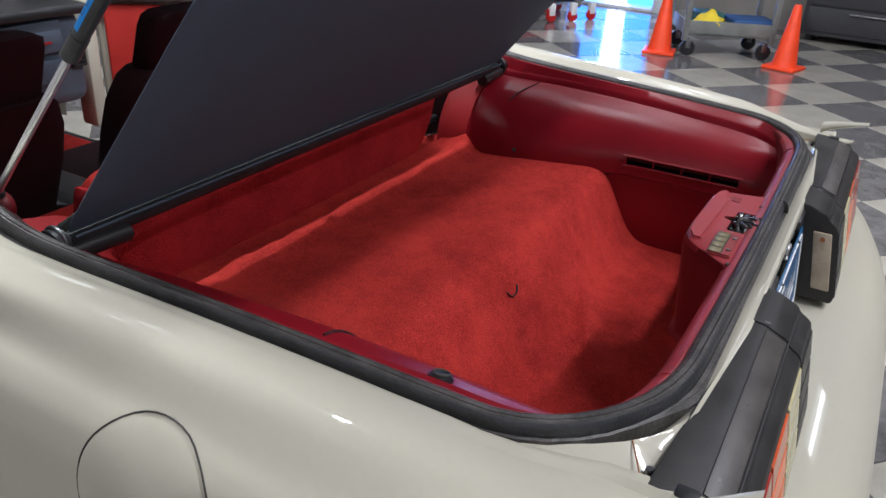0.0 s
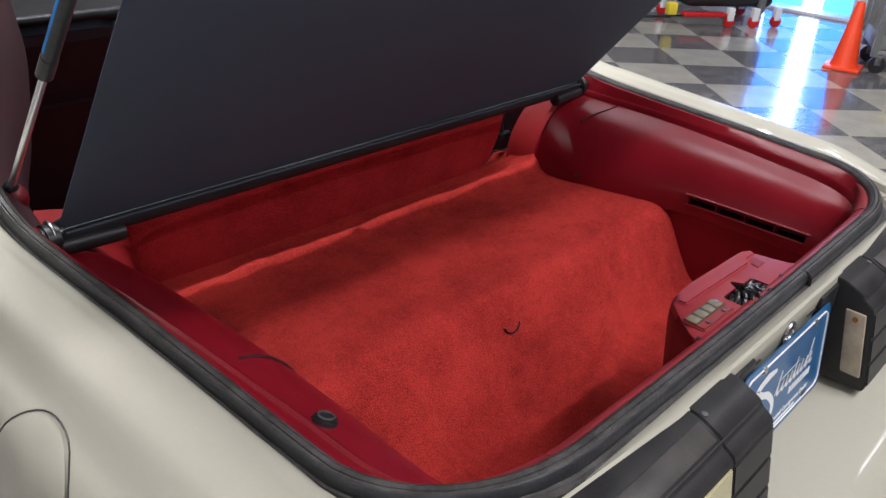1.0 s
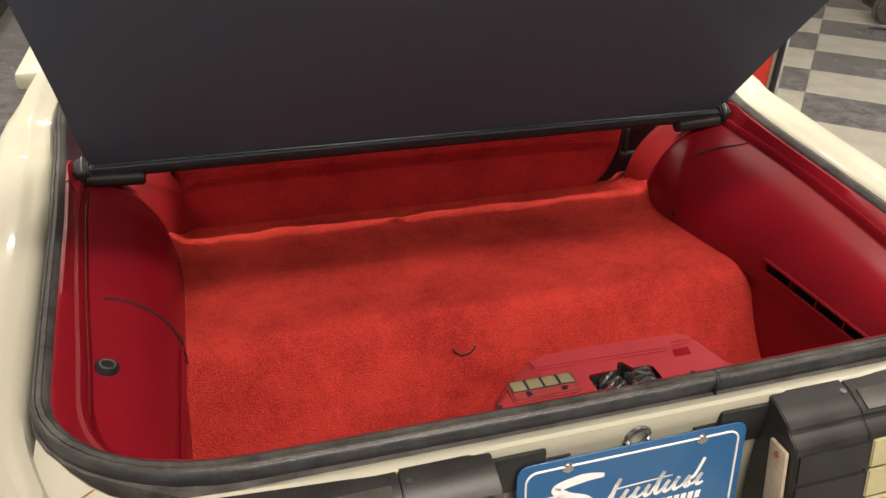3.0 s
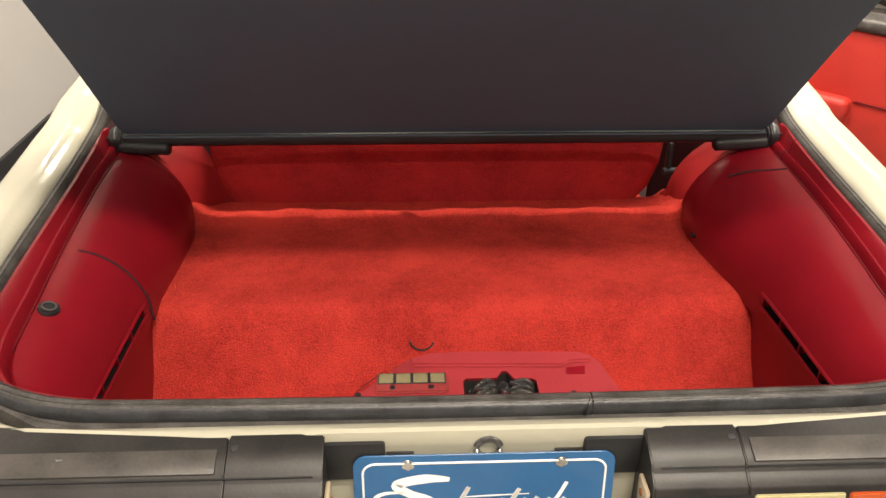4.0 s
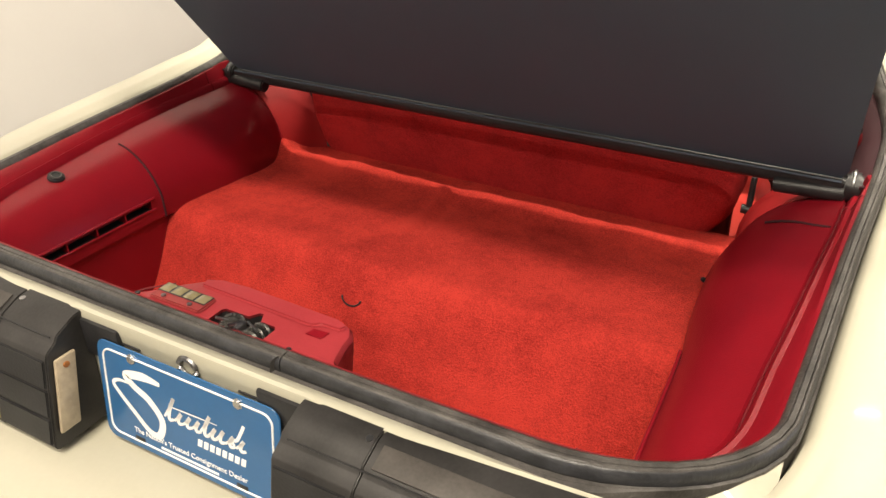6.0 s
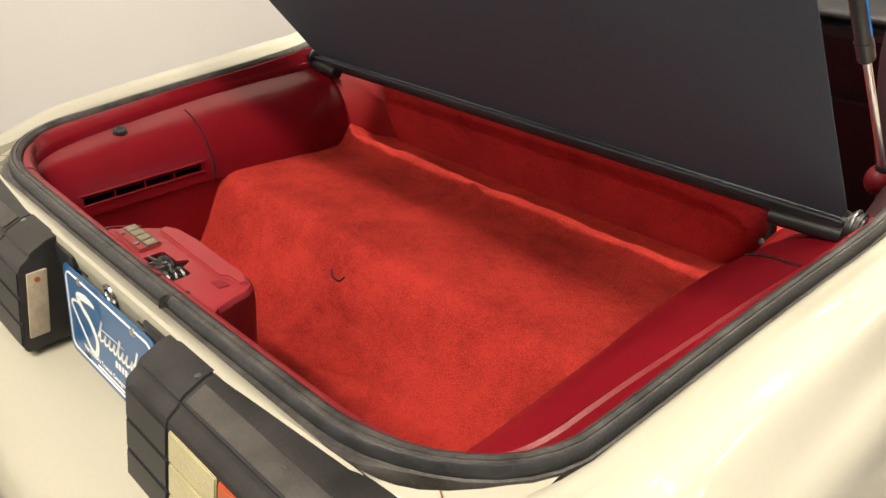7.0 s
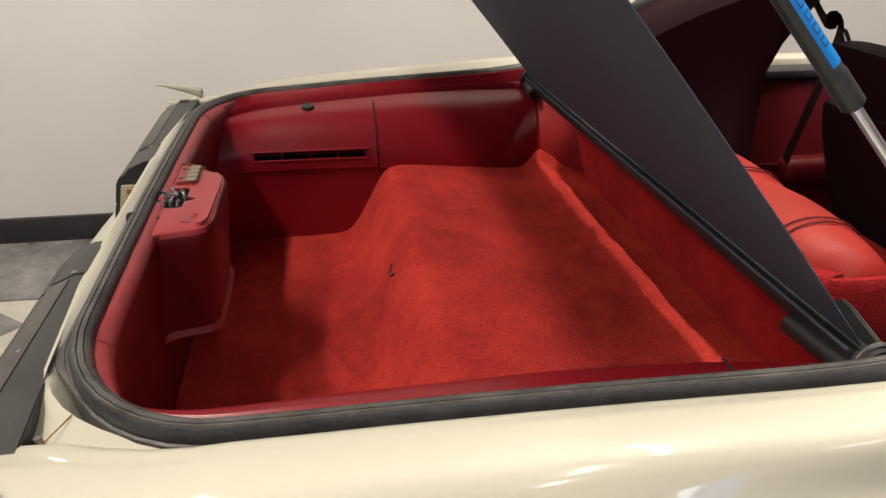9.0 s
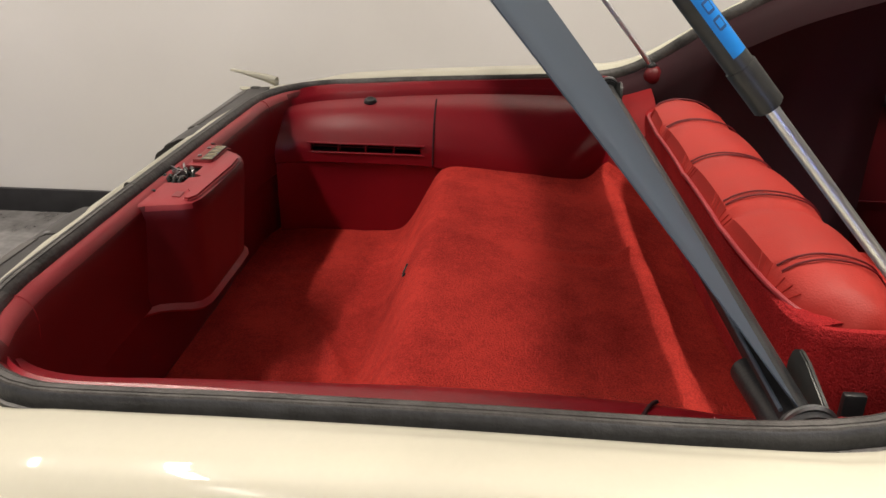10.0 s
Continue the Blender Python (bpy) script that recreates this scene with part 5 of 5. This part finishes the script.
def hatch(car):
    """The open hatch on the roof, unseen; tint and edge set the shade below."""
    g = []
    for v in steps(0, 1, 10):
        y, z = 1.40 - 1.345 * v, 1.215 + 0.50 * v + 0.05 * math.sin(v * math.pi)
        g.append([(u * (0.55 + 0.13 * v), y, z - 0.06 * abs(u) ** 3) for u in steps(-1, 1, 16)])
    h = part("hatch", grid_mesh(g), TINT, car, "unseen open hatch of lightly tinted glass")
    for s in (-1, 1):
        part("hatch_frame", tube([row[0 if s < 0 else -1] for row in g], 0.018, 8), BLACK, h, "black hatch frame")
    part("rear_edge", tube(g[-1], 0.022, 8), BLACK, h)
    return h


def cabin(car):
    """Doors, dash, console and roof seen past the shade."""
    part("cabin_floor", box(-0.74, 0.74, 1.16, 3.1, 0.16, 0.20), CARPET, car, "red carpeted cabin floor")
    part("console_tunnel", box(-0.09, 0.09, 1.55, 2.7, 0.2, 0.46, bevel=0.03, seg=3), BLACK, car, "black centre console")
    d = part("dashboard", box(-0.72, 0.72, 2.62, 3.0, 0.40, 0.75, bevel=0.05, seg=4), DASH, car, "blue-grey dashboard with a red badge")
    part("dash_top", box(-0.73, 0.73, 2.58, 3.05, 0.735, 0.775, bevel=0.018, seg=3), BLACK, d)
    part("glovebox", box(0.24, 0.61, 2.598, 2.63, 0.610, 0.725, bevel=0.008), DASH, d)
    part("lower_panel", box(0.24, 0.60, 2.598, 2.63, 0.500, 0.585, bevel=0.008), DASH, d)
    part("badge", box(0.45, 0.56, 2.592, 2.599, 0.645, 0.653, bevel=0.002), REDP, d, "small red badge line")
    part("vent", box(0.635, 0.70, 2.600, 2.63, 0.54, 0.62, bevel=0.006), BLACK, d)
    for k in range(5):
        part("vent_slat", box(0.64, 0.695, 2.594, 2.602, 0.549 + 0.014 * k, 0.553 + 0.014 * k), LAMP_BLACK, d)
    part("instrument_hood", box(-0.58, -0.16, 2.46, 2.66, 0.58, 0.80, bevel=0.03, seg=3), BLACK, d, "black instrument hood")
    w = part("steering_wheel", tube([(-0.40 + 0.185 * math.cos(a), 2.26 + 0.05 * math.sin(a), 0.68 + 0.178 * math.sin(a)) for a in steps(0, 2 * math.pi, 36)[:-1]], 0.013, 10, closed=True), BLACK, car, "black steering wheel with bare spokes")
    part("hub", cyl((-0.40, 2.25, 0.68), (-0.40, 2.40, 0.67), 0.055, n=24, bevel=0.01), BLACK, w)
    for a in (205, 335, 90):
        part("spoke", cyl((-0.40, 2.26, 0.68), (-0.40 + 0.18 * math.cos(radians(a)), 2.26 + 0.05 * math.sin(radians(a)), 0.68 + 0.17 * math.sin(radians(a))), 0.014, n=10), STEEL, w, "dull metal spoke")
    # left door, shut
    ld = part("left_door", box(-0.86, -0.73, 1.48, 2.80, 0.25, 0.795, bevel=0.02), VINYL_DARK, car, "dark red inner panel of the shut left door")
    part("armrest", box(-0.74, -0.67, 1.62, 2.15, 0.50, 0.575, bevel=0.025, seg=4), VINYL_MATT, ld)
    part("door_trim_line", box(-0.735, -0.726, 1.50, 2.75, 0.545, 0.550, bevel=0.001), VINYL_MATT, ld)
    part("window_rubber", box(-0.80, -0.72, 1.46, 2.85, 0.792, 0.820, bevel=0.008), BLACK, ld, "black window rubber")
    part("outer_sill", box(-0.88, -0.80, 1.46, 2.85, 0.795, 0.838, bevel=0.010), PAINT, ld, "cream-white door top")
    part("door_pillar", sweep([(-0.70, 1.42, 0.70), (-0.69, 1.44, 0.84), (-0.62, 1.52, 1.02), (-0.56, 1.60, 1.16)], [(-0.022, -0.045), (0.022, -0.045), (0.022, 0.045), (-0.022, 0.045)]), BLACK, car, "black pillar behind the door window")
    # right door, open
    door = part("right_door", box(0.0, 0.09, -1.20, 0.0, 0.24, 0.76, bevel=0.03, seg=3), PAINT, car, "open white door with a red inner panel")
    part("inner_panel", box(-0.030, -0.002, -1.165, -0.04, 0.275, 0.735, bevel=0.014, seg=3), SEAT_VINYL, door, "bright red inner door panel")
    part("edge_rubber", tube([(-0.006, -1.19, 0.75), (-0.006, -1.185, 0.42), (-0.006, -1.175, 0.31), (-0.006, -1.12, 0.262), (-0.006, -0.04, 0.258)], 0.012, 8), BLACK, door, "black rubber door seal")
    part("armrest", box(-0.095, -0.025, -1.00, -0.42, 0.425, 0.510, bevel=0.025, seg=4), SEAT_VINYL, door)
    part("trim_line", box(-0.036, -0.028, -1.15, -1.00, 0.492, 0.498, bevel=0.001), VINYL_MATT, door)
    part("door_handle", box(-0.045, -0.028, -0.55, -0.44, 0.640, 0.655, bevel=0.004), CHROME, door, "chrome inner handle")
    part("door_sill", box(-0.045, 0.095, -1.20, -0.02, 0.745, 0.785, bevel=0.014, seg=3), RUBBER, door, "grey-black window sill")
    door.matrix_local = pose(0.87, 2.75, 0, 0, 0, 42)
    part("right_jamb", box(0.78, 0.84, 2.70, 2.80, 0.25, 0.78, bevel=0.015), PAINT, car, "white painted door jamb")
    part("right_rear_jamb", box(0.74, 0.86, 1.42, 1.50, 0.25, 0.83, bevel=0.015), PAINT, car, "white painted rear door jamb")
    # roof over the cabin
    rows = []
    for y in steps(1.44, 2.45, 12):
        z = 1.185 + 0.03 * math.sin((y - 1.4) / 1.1 * math.pi)
        rows.append([(u * 0.56, y, z - 0.05 * abs(u) ** 5) for u in steps(-1, 1, 20)])
    r = part("roof", grid_mesh(rows, thick=0.03), PAINT, car, "cream-white roof")
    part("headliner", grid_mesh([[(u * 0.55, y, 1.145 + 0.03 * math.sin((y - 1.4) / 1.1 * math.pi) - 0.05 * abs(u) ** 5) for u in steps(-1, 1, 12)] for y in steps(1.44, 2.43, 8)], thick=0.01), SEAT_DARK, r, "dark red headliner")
    for s in (-1, 1):
        part("roof_pillar", sweep([(s * 0.56, 2.42, 1.14), (s * 0.68, 2.78, 0.93), (s * 0.76, 3.02, 0.79)], [(-0.03, -0.02), (0.03, -0.02), (0.03, 0.02), (-0.03, 0.02)]), PAINT, r)
    part("windscreen", grid_mesh([[(u * 0.55, 2.45, 1.17), (u * 0.72, 3.05, 0.78)] for u in steps(-1, 1, 8)]), GLASS, r).visible_shadow = False
    part("door_mirror", ball((-0.985, 2.42, 0.90), 0.11, 1.0, 0.75, 0.62, n=24), BLACK, car, "black door mirror with a dark glass")
    part("mirror_glass", cyl((-0.985, 2.325, 0.90), (-0.985, 2.345, 0.90), 0.072, n=28, bevel=0.004), BLACK, car, "dark mirror glass")
    path = spline([(-0.62, 1.53, 1.10), (-0.60, 1.545, 1.04), (-0.565, 1.57, 0.98), (-0.53, 1.595, 0.945), (-0.60, 1.56, 0.60)], 8)
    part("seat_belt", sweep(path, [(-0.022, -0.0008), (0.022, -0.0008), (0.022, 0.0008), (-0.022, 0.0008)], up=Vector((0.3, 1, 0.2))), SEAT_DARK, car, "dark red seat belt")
    part("underbody", box(-0.80, 0.80, 0.05, 3.0, 0.14, 0.18), BLACK, car, "dark underbody")


def nose(car):
    """Bonnet, front wings and nose of the car."""
    rows = []
    for y in steps(3.02, 4.62, 20):
        k = (y - 3.02) / 1.6
        z, w = 0.80 - 0.16 * k - 0.10 * k ** 6, 0.885 - 0.05 * k - 0.10 * k ** 6
        rows.append([(-w + 0.02, y, 0.22), (-w, y, 0.45), (-w + 0.012, y, z - 0.14), (-w + 0.05, y, z - 0.04), (-w + 0.12, y, z - 0.01), (-0.3, y, z + 0.02), (0, y, z + 0.035), (0.3, y, z + 0.02), (w - 0.12, y, z - 0.01), (w - 0.05, y, z - 0.04), (w - 0.012, y, z - 0.14), (w, y, 0.45), (w - 0.02, y, 0.22)])
    b = grid_mesh(rows)
    b.verts.ensure_lookup_table()
    b.faces.new([b.verts[len(rows) * 13 - 13 + k] for k in range(13)])
    part("front_body", b, PAINT, car, "cream-white bonnet and front wings")


def floor_wheel(car, side, y):
    w = part("tyre", cyl((side * 0.60, y, 0.31), (side * 0.82, y, 0.31), 0.31, n=40, bevel=0.03), RUBBER, car, "black tyre")
    part("rim", cyl((side * 0.80, y, 0.31), (side * 0.825, y, 0.31), 0.19, n=32, bevel=0.01), CHROME, w)


OFF = (4.19, 3.735)
# ceiling lights (x, y, strength): some inferred from reflections, others added unseen as fill
LIGHTS = [(0.10, -1.60, 120), (1.50, -1.60, 125), (0.20, -2.70, 100), (0.35, -4.0, 80), (3.8, -1.75, 14), (6.0, -1.75, 20), (0.15, 1.52, 350), (1.60, 1.52, 60), (-1.3, 5.8, 60), (3.8, 1.2, 20), (6.0, 1.2, 26), (0.9, 3.6, 16), (3.8, 3.6, 22), (6.0, 3.6, 26), (3.8, 6.2, 22)]
LAMPS = [(x, y) for x, y, e in LIGHTS]
showroom()
for lx, ly, watt in LIGHTS:
    li = bpy.data.lights.new("panel_light", "AREA")
    li.shape, li.size, li.size_y, li.energy, li.color = "RECTANGLE", 1.18, 0.09 if abs(ly - 1.52) < 0.01 else 0.18, watt, (1.0, 0.91, 0.78)
    lo = new("panel_light", li)
    lo.matrix_world = pose(lx, ly, CEILING_Z - 0.07)

traffic_cone(5.23, 1.565, 10)
traffic_cone(5.35, 0.62, -15)
utility_cart(5.60, 1.18, 116)
shop_cloth(5.45, 1.26, 0.285)
tool_case(5.65, 1.32, 0.191, 30, 0.13, 0.10, 0.12, TEAL, "small teal plastic tool case on the cart")
tool_case(5.62, 0.98, 0.191, 118, 0.17, 0.15, 0.11, TOOL_BLUE, "flat blue tool case on the cart")
shop_machine(6.0, 3.0, -35)
floor_cable()
dolly(4.75, 4.1, -20)
wooden_cabinet(4.15, 5.5)
tool_chest(6.72, 0.08)

car = tagged(empty("car"), "cream-white sports coupe with red interior and open hatch", "car")
for s in (-1, 1):
    quarter_panel(car, s)
    tail_blade(car, s)
tail_panel(car)
bumper(car)
for s in (-1, 1):
    tail_lamp(car, s)
license_plate(car)
weatherstrip(car)
part("lock_cylinder", tube([(0.004 + 0.014 * math.cos(a), 0.0085, 0.788 + 0.014 * math.sin(a)) for a in steps(0, 2 * math.pi, 24)[:-1]], 0.0040, 8, closed=True), STEEL, car, "chrome ring of the hatch lock")
for s in (-1, 1):
    side_trim(car, s)
rear_trim(car)
latch_console(car)
carpet(car)
rear_seat(car)
for s in (-1, 1):
    front_seat(car, s)
    gas_strut(car, s)
cargo_shade(car)
cabin(car)
hatch(car)
nose(car)
for s in (-1, 1):
    floor_wheel(car, s, 0.95)
    floor_wheel(car, s, 3.52)
